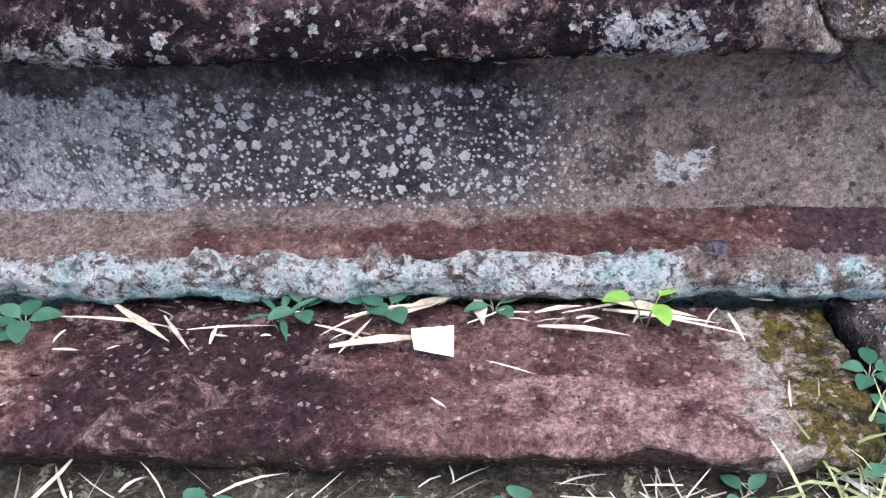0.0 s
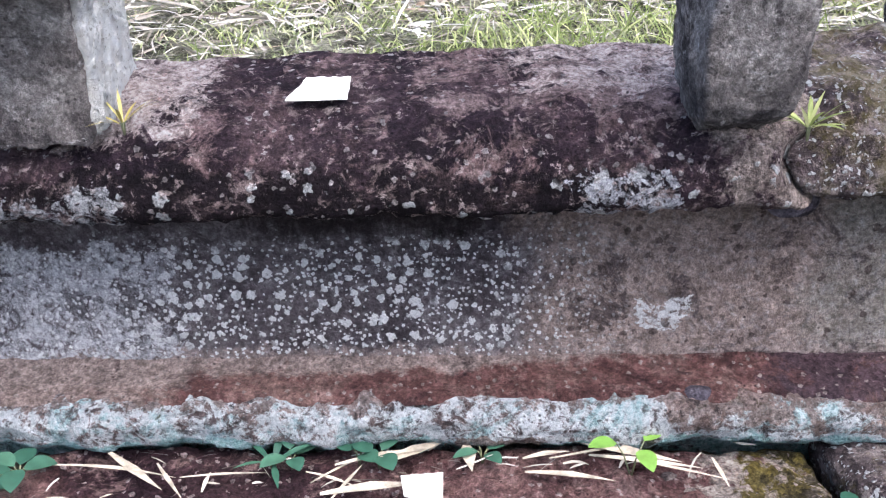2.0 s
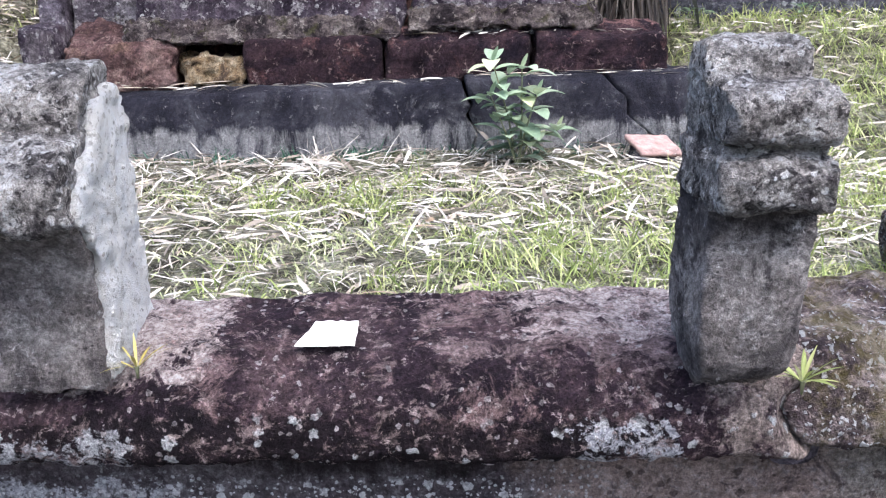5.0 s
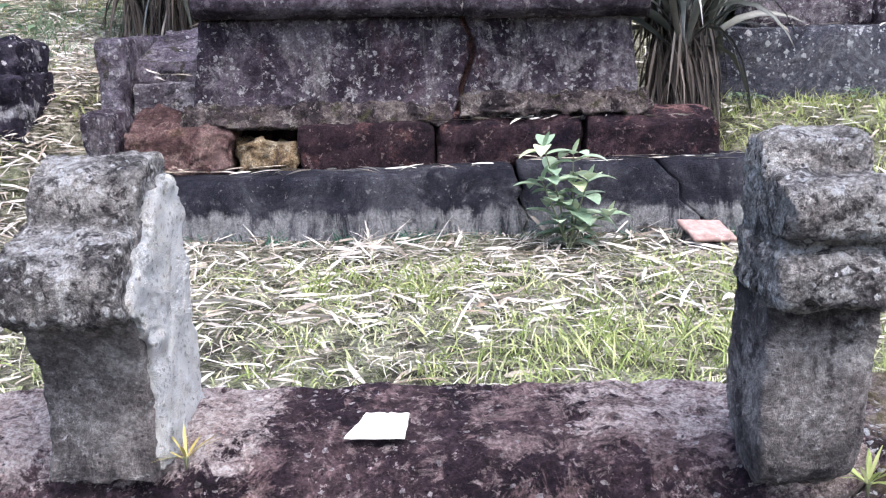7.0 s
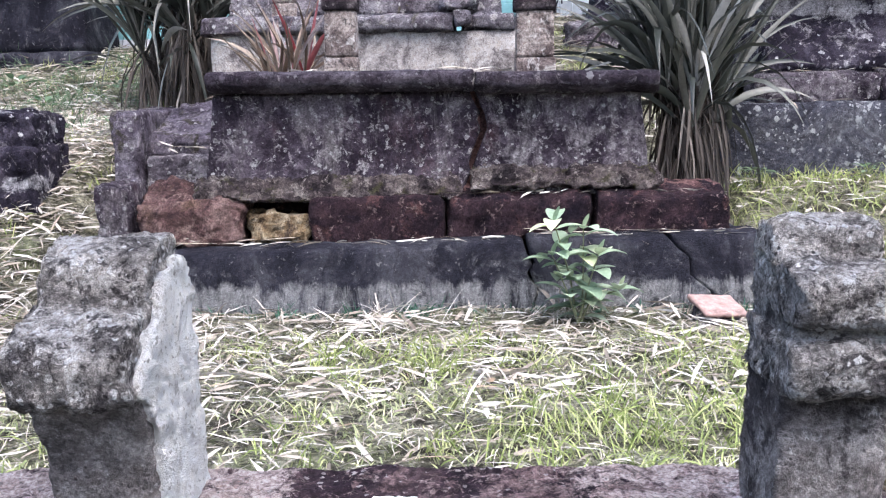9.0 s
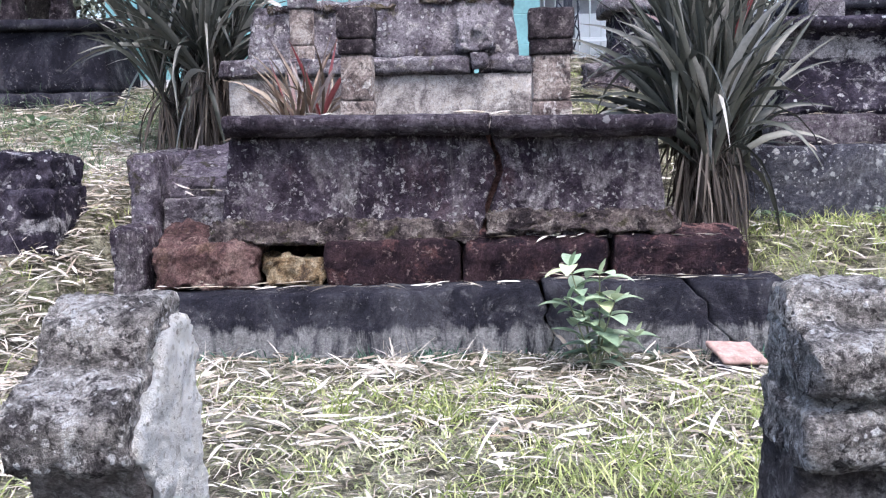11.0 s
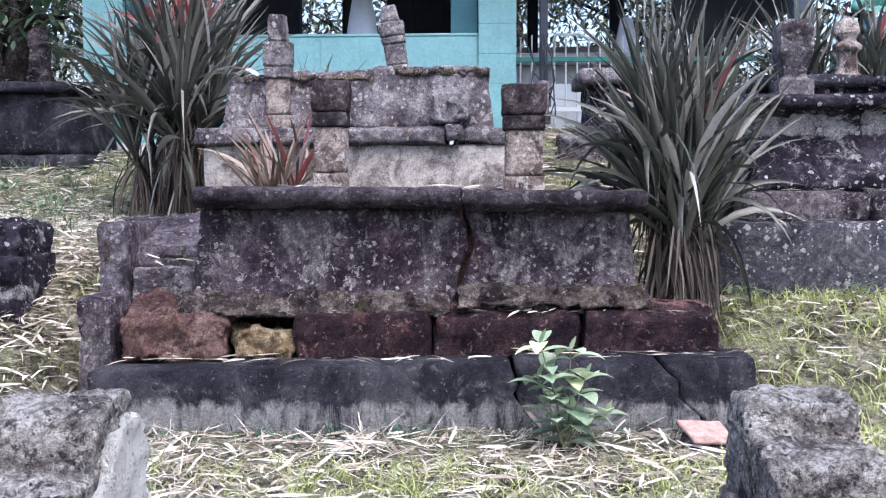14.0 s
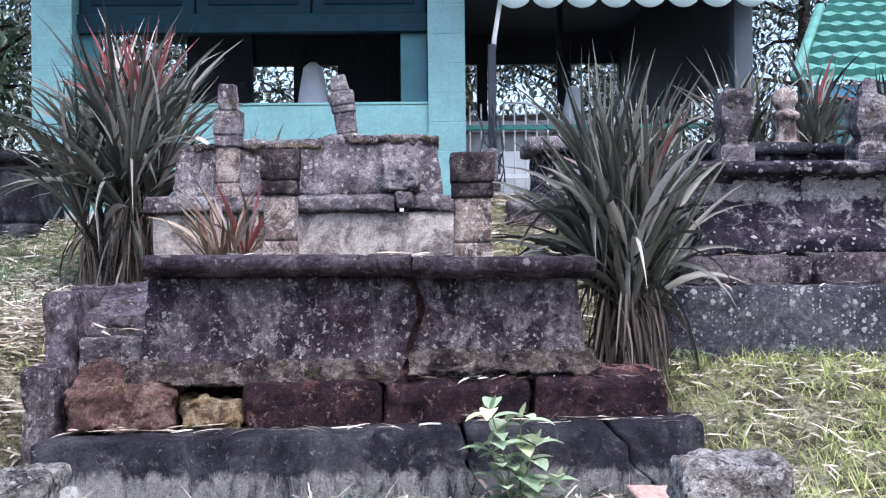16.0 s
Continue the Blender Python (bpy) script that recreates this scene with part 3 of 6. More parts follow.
def block(x0, x1, y0, y1, z0, z1, cell=0.05, round_by=0.02, amp=0.006, freq=6.0, seed=0.0, taper=(0, 0), shift=0.0, warp=None):
    """A worn stone block: a gridded box with rounded edges. taper: how much each side draws in at the top (x, y)."""
    bm = bmesh.new()
    nx, ny, nz = (max(2, min(140, round(abs(d) / cell))) for d in (x1 - x0, y1 - y0, z1 - z0))
    cache = {}

    def vert(i, j, k):
        key = (i, j, k)
        if key not in cache:
            p = Vector((x0 + (x1 - x0) * i / nx, y0 + (y1 - y0) * j / ny, z0 + (z1 - z0) * k / nz))
            inner = Vector((min(max(p.x, x0 + round_by), x1 - round_by), min(max(p.y, y0 + round_by), y1 - round_by), min(max(p.z, z0 + round_by), z1 - round_by)))
            d = p - inner
            if d.length > round_by:
                p = inner + d.normalized() * round_by
            f = k / nz
            cx, cy = (x0 + x1) / 2, (y0 + y1) / 2
            p.x = cx + (p.x - cx) * (1 - f * taper[0] * 2 / (x1 - x0)) + shift * f
            p.y = cy + (p.y - cy) * (1 - f * taper[1] * 2 / (y1 - y0))
            cache[key] = bm.verts.new(warp(p) if warp else p)
        return cache[key]

    def quad(a, b, c, d):
        bm.faces.new((vert(*a), vert(*b), vert(*c), vert(*d)))

    for i in range(nx):
        for j in range(ny):
            quad((i, j, 0), (i, j + 1, 0), (i + 1, j + 1, 0), (i + 1, j, 0))
            quad((i, j, nz), (i + 1, j, nz), (i + 1, j + 1, nz), (i, j + 1, nz))
    for i in range(nx):
        for k in range(nz):
            quad((i, 0, k), (i + 1, 0, k), (i + 1, 0, k + 1), (i, 0, k + 1))
            quad((i, ny, k), (i, ny, k + 1), (i + 1, ny, k + 1), (i + 1, ny, k))
    for j in range(ny):
        for k in range(nz):
            quad((0, j, k), (0, j, k + 1), (0, j + 1, k + 1), (0, j + 1, k))
            quad((nx, j, k), (nx, j + 1, k), (nx, j + 1, k + 1), (nx, j, k + 1))
    if amp:
        rough_up(bm, amp, freq, seed)
    return bm


def box(x0, x1, y0, y1, z0, z1, bevel=0.004):
    bm = bmesh.new()
    bmesh.ops.create_cube(bm, size=1)
    for v in bm.verts:
        v.co = Vector((x0 + (v.co.x + 0.5) * (x1 - x0), y0 + (v.co.y + 0.5) * (y1 - y0), z0 + (v.co.z + 0.5) * (z1 - z0)))
    if bevel:
        bmesh.ops.bevel(bm, geom=bm.edges[:], offset=bevel, segments=1, affect='EDGES')
    return bm


def resample(points, step, cut=0.007):
    """Evenly spaced points along a polyline, rounded at its corners."""
    pts = [Vector(p) for p in points]
    for _ in range(2):
        q = [pts[0]]
        for a, b in zip(pts, pts[1:]):
            f = min(0.25, cut / max(1e-6, (b - a).length))
            q += [a.lerp(b, f), a.lerp(b, 1 - f)]
        cut *= 0.4
        pts = q + [pts[-1]]
    out, rest = [pts[0]], 0.0
    for a, b in zip(pts, pts[1:]):
        d = (b - a).length
        n = max(1, round(d / step))
        out += [a.lerp(b, (i + 1) / n) for i in range(n)]
    return out


def moulded(profile, x0, x1, step=0.02, amp=0.006, freq=7.0, seed=0.0, ends=0.012, taper=None):
    """A closed (y, z) profile run along x, with worn, rounded ends."""
    ring = resample([(y, z, 0) for y, z in profile] + [(*profile[0], 0)], step)[:-1]
    cy, cz = sum(p.x for p in ring) / len(ring), sum(p.y for p in ring) / len(ring)
    xs = [x0, x0 + ends * 0.35, x0 + ends] + [x0 + ends + (x1 - x0 - 2 * ends) * i / max(1, round((x1 - x0) / step)) for i in range(1, max(1, round((x1 - x0) / step)))] + [x1 - ends, x1 - ends * 0.35, x1]
    bm = bmesh.new()
    rows = []
    for n, x in enumerate(xs):
        edge = min(n, len(xs) - 1 - n)
        pull = (ends, ends * 0.35, 0)[edge] if edge < 3 else 0
        row = []
        for p in ring:
            d = Vector((cy - p.x, cz - p.y, 0))
            q = p + d.normalized() * min(pull, d.length * 0.4)
            row.append(bm.verts.new((x, q.x, q.y)))
        rows.append(row)
    k = len(ring)
    for a, b in zip(rows, rows[1:]):
        for i in range(k):
            bm.faces.new((a[i], b[i], b[(i + 1) % k], a[(i + 1) % k]))
    reach = max((Vector((cy, cz, 0)) - Vector((p.x, p.y, 0))).length for p in ring)
    turns = max(3, min(14, round(reach / step / 1.5)))
    for row in (rows[0], rows[-1]):
        outer, mid = row, Vector((row[0].co.x, cy, cz))
        for n in range(1, turns):
            inner = [bm.verts.new(mid.lerp(v.co, 1 - n / turns)) for v in row]
            for i in range(k):
                bm.faces.new((outer[i], outer[(i + 1) % k], inner[(i + 1) % k], inner[i]))
            outer = inner
        hub = bm.verts.new(mid)
        for i in range(k):
            bm.faces.new((outer[i], outer[(i + 1) % k], hub))
    bmesh.ops.recalc_face_normals(bm, faces=bm.faces[:])
    if amp:
        rough_up(bm, amp, freq, seed)
    return bm


def blade(bm, base, direction, length, width, droop, segments=4, twist=0.0, curl=0.0, fold=0.25):
    """A long narrow leaf, folded along its rib, from base towards direction, bending down by droop."""
    d = Vector(direction).normalized()
    side = d.cross(Vector((0, 0, 1)))
    if side.length < 0.1:
        side = Vector((math.cos(twist), math.sin(twist), 0))
    side.normalize()
    side = Matrix.Rotation(twist, 3, d) @ side
    p = Vector(base)
    rows = []
    for i in range(segments + 1):
        f = i / segments
        w = width * (0.35 + 1.3 * f if f < 0.5 else 2.0 * (1 - f)) * 0.5 + 0.0004
        up = side.cross(d)
        rows.append([bm.verts.new(p - side * w + up * w * fold), bm.verts.new(p), bm.verts.new(p + side * w + up * w * fold)])
        d = (d + Vector((0, 0, -droop / segments)) + side * (curl / segments)).normalized()
        side = (side - d * side.dot(d)).normalized()
        p = p + d * (length / segments)
    for a, b in zip(rows, rows[1:]):
        bm.faces.new((a[0], a[1], b[1], b[0]))
        bm.faces.new((a[1], a[2], b[2], b[1]))


def tube(bm, points, r0, r1, sides=6):
    pts = [Vector(p) for p in points]
    rows = []
    for i, p in enumerate(pts):
        d = (pts[min(i + 1, len(pts) - 1)] - pts[max(i - 1, 0)]).normalized()
        a = d.orthogonal().normalized()
        b = d.cross(a)
        r = r0 + (r1 - r0) * i / max(1, len(pts) - 1)
        rows.append([bm.verts.new(p + (a * math.cos(s * math.tau / sides) + b * math.sin(s * math.tau / sides)) * r) for s in range(sides)])
    for p, q in zip(rows, rows[1:]):
        for s in range(sides):
            bm.faces.new((p[s], p[(s + 1) % sides], q[(s + 1) % sides], q[s]))
    bm.faces.new(rows[0][::-1])
    bm.faces.new(rows[-1])


def step01(a, b, x):
    """0 at a, 1 at b, eased; b may be less than a."""
    f = min(1.0, max(0.0, (x - a) / (b - a)))
    return f * f * (3 - 2 * f)


def lie(x, y):
    """Height of the ground: a low path, the grass behind the first tomb, then a slope up to the pavilion."""
    z = -0.17 + 0.34 * step01(1.80, 1.91, y)
    z += 0.05 * step01(3.4, 4.4, y) + 0.40 * step01(4.3, 5.7, y) + 0.88 * step01(5.4, 9.3, y)
    low = step01(-1.75, -1.5, x) * (1 - step01(1.0, 1.25, x)) * step01(4.4, 4.6, y) * (1 - step01(5.6, 6.0, y))
    z = z * (1 - low) + 0.28 * low
    z += 0.24 * step01(-1.60, -1.95, x) * step01(3.9, 4.8, y) * (1 - step01(5.6, 8.0, y))
    z += 0.27 * step01(0.15, 0.40, x) * (1 - step01(1.20, 1.5, x)) * step01(5.8, 7.2, y) * (1 - step01(8.2, 9.2, y))
    r = max(abs(x), abs(y - 5))
    return z + 0.018 * noise.noise((x * 2.3, y * 2.3, 0.3)) * min(1, 8 / max(8, r)) + 0.9 * noise.noise((x * 0.05, y * 0.05, 2)) * step01(20, 60, r)


# ---- ground ----
def axis(lo, hi, near_lo, near_hi, fine):
    a = list(np.arange(near_lo, near_hi + fine / 2, fine))
    out, s, v = [], fine, near_lo
    while v > lo:
        s *= 1.35
        v -= s
        out.insert(0, v)
    res, s, v = out + a, fine, near_hi
    while v < hi:
        s *= 1.35
        v += s
        res.append(v)
    return res


def ground():
    xs, ys = axis(-300, 300, -4.5, 4.5, 0.06), axis(-200, 400, 0.6, 9.6, 0.06)
    verts = [(x, y, lie(x, y)) for y in ys for x in xs]
    n = len(xs)
    faces = [(j * n + i, j * n + i + 1, (j + 1) * n + i + 1, (j + 1) * n + i) for j in range(len(ys) - 1) for i in range(n - 1)]
    me = bpy.data.meshes.new("ground")
    me.from_pydata(verts, [], faces)
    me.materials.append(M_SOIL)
    me.polygons.foreach_set("use_smooth", [True] * len(me.polygons))
    tagged(new("ground", me), "worn brown soil of a sloping graveyard under thin grass", "ground", kind="structure")


ground()


# ---- first tomb ----
def lump(amp, freq, seed, pits=0.0):
    """Relief for the nearest stones, as a function of place."""
    off = Vector((seed * 5.1, seed * 2.3, seed * 9.7))

    def f(p):
        d = noise.noise_vector(p * freq + off) * amp + noise.noise_vector(p * freq * 3.1 + off) * amp * 0.5 + noise.noise_vector(p * freq * 8 + off) * amp * 0.25
        if pits:
            c = noise.noise(p * 55 + off)
            d += Vector((0, 0.3, -1)) * max(0, c - 0.15) * pits
        return d
    return f


def relief(bm, f):
    for v in bm.verts:
        v.co += f(v.co)
    return bm


def first_tomb():
    tomb = thing("stone_tomb", "old reddish stone tomb with a lichen-spotted moulded side", "tomb")
    joint = 0.50

    def run(name, prof, material, amp, seed, freq=9, x0=-1.1, x1=1.3, step=0.008, pits=0.006, label="", skew=0.065):
        bm = moulded(prof, x0, x1, step, 0.0, 7, seed, 0.014)
        for v in bm.verts:
            v.co.y -= skew * (v.co.x + 0.1) * step01(1.93, 1.80, v.co.y)
            v.co.x += 0.07 * noise.noise((v.co.y * 11, v.co.z * 11, 2)) * max(0.0, 1 - abs(v.co.x - joint) / 0.16)
        part(name, relief(bm, lump(amp, freq, seed, pits)), material, tomb, label)

    crust = [(1.93, -0.16), (1.765, -0.16), (1.745, -0.075), (1.665, -0.058), (1.642, -0.045), (1.634, 0.002), (1.650, 0.024), (1.93, 0.028)]
    run("base_course", crust, M_CRUST, 0.011, 1, 14, label="base course crusted with pale turquoise lichen")
    band = [(1.93, 0.012), (1.652, 0.014), (1.664, 0.028), (1.695, 0.034), (1.732, 0.038), (1.757, 0.049), (1.93, 0.052)]
    run("red_band", band, M_BAND, 0.0045, 2, 12)
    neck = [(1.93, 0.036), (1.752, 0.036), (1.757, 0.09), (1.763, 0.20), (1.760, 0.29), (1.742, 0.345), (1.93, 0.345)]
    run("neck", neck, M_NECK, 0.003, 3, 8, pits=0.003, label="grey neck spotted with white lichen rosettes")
    cap = [(1.93, 0.336), (1.75, 0.336), (1.652, 0.336), (1.636, 0.352), (1.633, 0.392), (1.645, 0.424), (1.685, 0.458), (1.735, 0.478), (1.83, 0.489), (1.93, 0.498)]
    run("cap_slab", cap, M_CAP, 0.008, 4, 11, x1=joint, pits=0.014, skew=0.045, label="dark plum slab with pinkish worn patches")
    cap2 = [(y + 0.012, z + 0.006 - 0.01 * (y < 1.7)) for y, z in cap]
    run("cap_slab", cap2, M_MOSSY, 0.014, 6, 10, x0=joint + 0.006, pits=0.014, skew=0.03, label="broken mossy slab end with pebbles")
    return tomb


first_tomb()


def headstones():
    def course(name, prof, x0, x1, material, h, seed, amp=0.006, fix=None, label=""):
        bm = moulded(prof, x0, x1, 0.0075, 0.0, 9, seed, 0.008)
        if fix:
            relief(bm, fix)
        chips = lump(0.0035, 48, seed + 3, 0.012)
        relief(bm, lump(amp * 1.15, 15, seed, 0.014))
        part(name, relief(bm, chips), material, h, label)
    h = thing("headstone", "broken grey carved headstone with a raw chalky white face", "headstone", "headstones of the first tomb")
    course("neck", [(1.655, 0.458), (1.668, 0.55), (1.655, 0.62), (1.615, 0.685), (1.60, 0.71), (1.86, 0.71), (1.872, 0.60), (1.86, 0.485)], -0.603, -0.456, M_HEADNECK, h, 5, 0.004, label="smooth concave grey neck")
    course("shoulder", [(1.575, 0.698), (1.553, 0.712), (1.550, 0.772), (1.575, 0.794), (1.615, 0.808), (1.672, 0.815), (1.862, 0.815), (1.862, 0.698)], -0.610, -0.455, M_HEAD, h, 6, 0.008)
    course("top", [(1.664, 0.808), (1.668, 0.862), (1.695, 0.886), (1.76, 0.898), (1.81, 0.890), (1.835, 0.852), (1.842, 0.808)], -0.604, -0.457, M_HEAD, h, 7, 0.009)
    white = [(1.672, 0.462), (1.680, 0.55), (1.668, 0.63), (1.630, 0.685), (1.592, 0.715), (1.600, 0.745), (1.622, 0.76), (1.640, 0.785), (1.685, 0.80), (1.705, 0.835), (1.735, 0.850), (1.765, 0.848), (1.79, 0.862), (1.836, 0.846), (1.872, 0.60), (1.892, 0.478)]
    part("broken_face", relief(moulded(white, -0.475, -0.4445, 0.007, 0.0, 9, 6, 0.003), lump(0.007, 34, 8, 0.008)), M_WHITE, h, "raw chalky white broken face")
    h = thing("headstone", "grey carved headstone with stepped mouldings and rounded foot", "headstone", "headstones of the first tomb")

    def foot(p):
        f = max(0.0, (0.57 - p.z) / 0.10)
        return Vector((-(p.x - 0.395) * 0.30 * f * f + 0.055 * (p.z - 0.66), 0, 0))
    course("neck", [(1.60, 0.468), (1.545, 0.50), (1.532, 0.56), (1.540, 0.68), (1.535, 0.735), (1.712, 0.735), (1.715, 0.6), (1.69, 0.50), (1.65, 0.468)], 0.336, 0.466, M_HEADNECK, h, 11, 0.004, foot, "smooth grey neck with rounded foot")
    course("shoulder", [(1.515, 0.722), (1.484, 0.732), (1.480, 0.776), (1.508, 0.792), (1.712, 0.792), (1.714, 0.722)], 0.331, 0.471, M_HEAD, h, 12, 0.006, foot)
    course("groove", [(1.524, 0.785), (1.524, 0.812), (1.708, 0.812), (1.708, 0.785)], 0.338, 0.464, M_HEAD, h, 13, 0.004, foot)
    course("tier", [(1.506, 0.806), (1.490, 0.818), (1.488, 0.858), (1.508, 0.870), (1.555, 0.876), (1.605, 0.876), (1.712, 0.876), (1.713, 0.806)], 0.334, 0.470, M_HEAD, h, 14, 0.007, foot)
    course("top", [(1.602, 0.868), (1.604, 0.908), (1.622, 0.922), (1.68, 0.923), (1.708, 0.905), (1.710, 0.868)], 0.332, 0.462, M_HEAD, h, 15, 0.007, foot)


headstones()


def slab_wedge():
    return relief(relief(block(-0.71, 0.57, 1.352, 1.672, -0.26, -0.075, 0.010, 0.014, 0.0, 5, 3, warp=lambda p: p + Vector((0, (0.055 if p.y < 1.5 else -0.10 * step01(-0.58, -0.71, p.x)) * (step01(-0.085, -0.20, p.z) if p.y < 1.5 else 1), -0.015 * step01(0.2, 0.5, p.x)))), lambda p: Vector((0, -0.06 * (p.x - 0.1), 0))), lump(0.014, 10, 14, 0.018))


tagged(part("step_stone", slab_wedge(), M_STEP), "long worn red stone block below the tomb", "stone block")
tagged(part("stone", relief(block(0.60, 1.15, 1.42, 1.70, -0.26, -0.05, 0.02, 0.05, 0.0), lump(0.02, 9, 17, 0.01)), M_MOSSY), "mossy rough stone beside the red block", "stone")
tagged(part("stone", relief(block(-1.35, -0.755, 1.36, 1.66, -0.26, -0.085, 0.02, 0.04, 0.0), lump(0.014, 9, 27, 0.01)), M_RED), "weathered red stone end beside the long block", "stone")
bm = bmesh.new()
bmesh.ops.create_icosphere(bm, subdivisions=3, radius=0.021, matrix=Matrix.Translation((0.392, 1.640, 0.020)) @ Matrix.Diagonal((1.15, 0.8, 0.85, 1)))
rough_up(bm, 0.003, 40, 2)
tagged(part("pebble", bm, M_PEBBLE), "smooth purplish pebble set in the red band", "pebble")

bm = bmesh.new()
bmesh.ops.create_icosphere(bm, subdivisions=3, radius=0.036, matrix=Matrix.Translation((0.520, 1.700, 0.318)) @ Matrix.Diagonal((1.1, 0.9, 0.8, 1)))
rough_up(bm, 0.006, 30, 7)
tagged(part("cobble", bm, M_PEBBLE), "rounded bluish cobble set under the slab's edge", "stone")

# small stones bedded in the mossy end of the step
rnd = random.Random(5)
for i in range(34):
    bm = bmesh.new()
    bmesh.ops.create_icosphere(bm, subdivisions=2, radius=rnd.uniform(0.006, 0.014))
    rough_up(bm, 0.002, 60, i)
    x = rnd.uniform(0.33, 0.56)
    y = rnd.uniform(1.37, 1.60)
    ob = part("pebble", bm, M_POST)
    ob.matrix_basis = Matrix.Translation((x, y, -0.088 - 0.015 * step01(0.2, 0.5, x) - 0.006 * (x > 0.53))) @ Matrix.Rotation(rnd.uniform(0, 6), 4, 'Z') @ Matrix.Diagonal((1.2, 0.9, 0.55, 1))
    tagged(ob, "small rounded pale pebble bedded in the mossy block", "pebble", "pebbles in the block")


def paper(name, corners, label):
    bm = bmesh.new()
    a, b, c, d = (Vector(p) for p in corners)
    n = 8
    g = [[bm.verts.new(a.lerp(b, i / n).lerp(d.lerp(c, i / n), j / n) + Vector((0, 0, 0.003 * noise.noise((i * 0.6, j * 0.6, 1)) + 0.0015 * math.sin(j)))) for i in range(n + 1)] for j in range(n + 1)]
    for j in range(n):
        for i in range(n):
            bm.faces.new((g[j][i], g[j][i + 1], g[j + 1][i + 1], g[j + 1][i]))
    geom = bmesh.ops.extrude_face_region(bm, geom=bm.faces[:])
    for v in geom["geom"]:
        if isinstance(v, bmesh.types.BMVert):
            v.co.z += 0.0012
    bmesh.ops.recalc_face_normals(bm, faces=bm.faces[:])
    tagged(part(name, bm, M_PAPER, smooth=False), label, "paper")


paper("paper_scrap", [(-0.204, 1.724, 0.486), (-0.117, 1.720, 0.486), (-0.114, 1.797, 0.493), (-0.179, 1.803, 0.493)], "square scrap of white paper lying on the slab")
paper("paper_scrap", [(-0.062, 1.528, -0.055), (-0.006, 1.508, -0.056), (-0.003, 1.567, -0.048), (-0.066, 1.562, -0.046)], "torn scrap of white paper on the red block")


# ---- second tomb ----
def crack_x(z):
    """The crack down the body."""
    pts = ((0.60, -0.055), (0.70, -0.05), (0.80, -0.035), (0.90, 0.012), (1.0, 0.022), (1.08, -0.02), (1.2, -0.035))
    for (z0, a), (z1, b) in zip(pts, pts[1:]):
        if z <= z1:
            return a + (b - a) * (z - z0) / (z1 - z0) + 0.012 * noise.noise((0, z * 22, 3))
    return -0.035


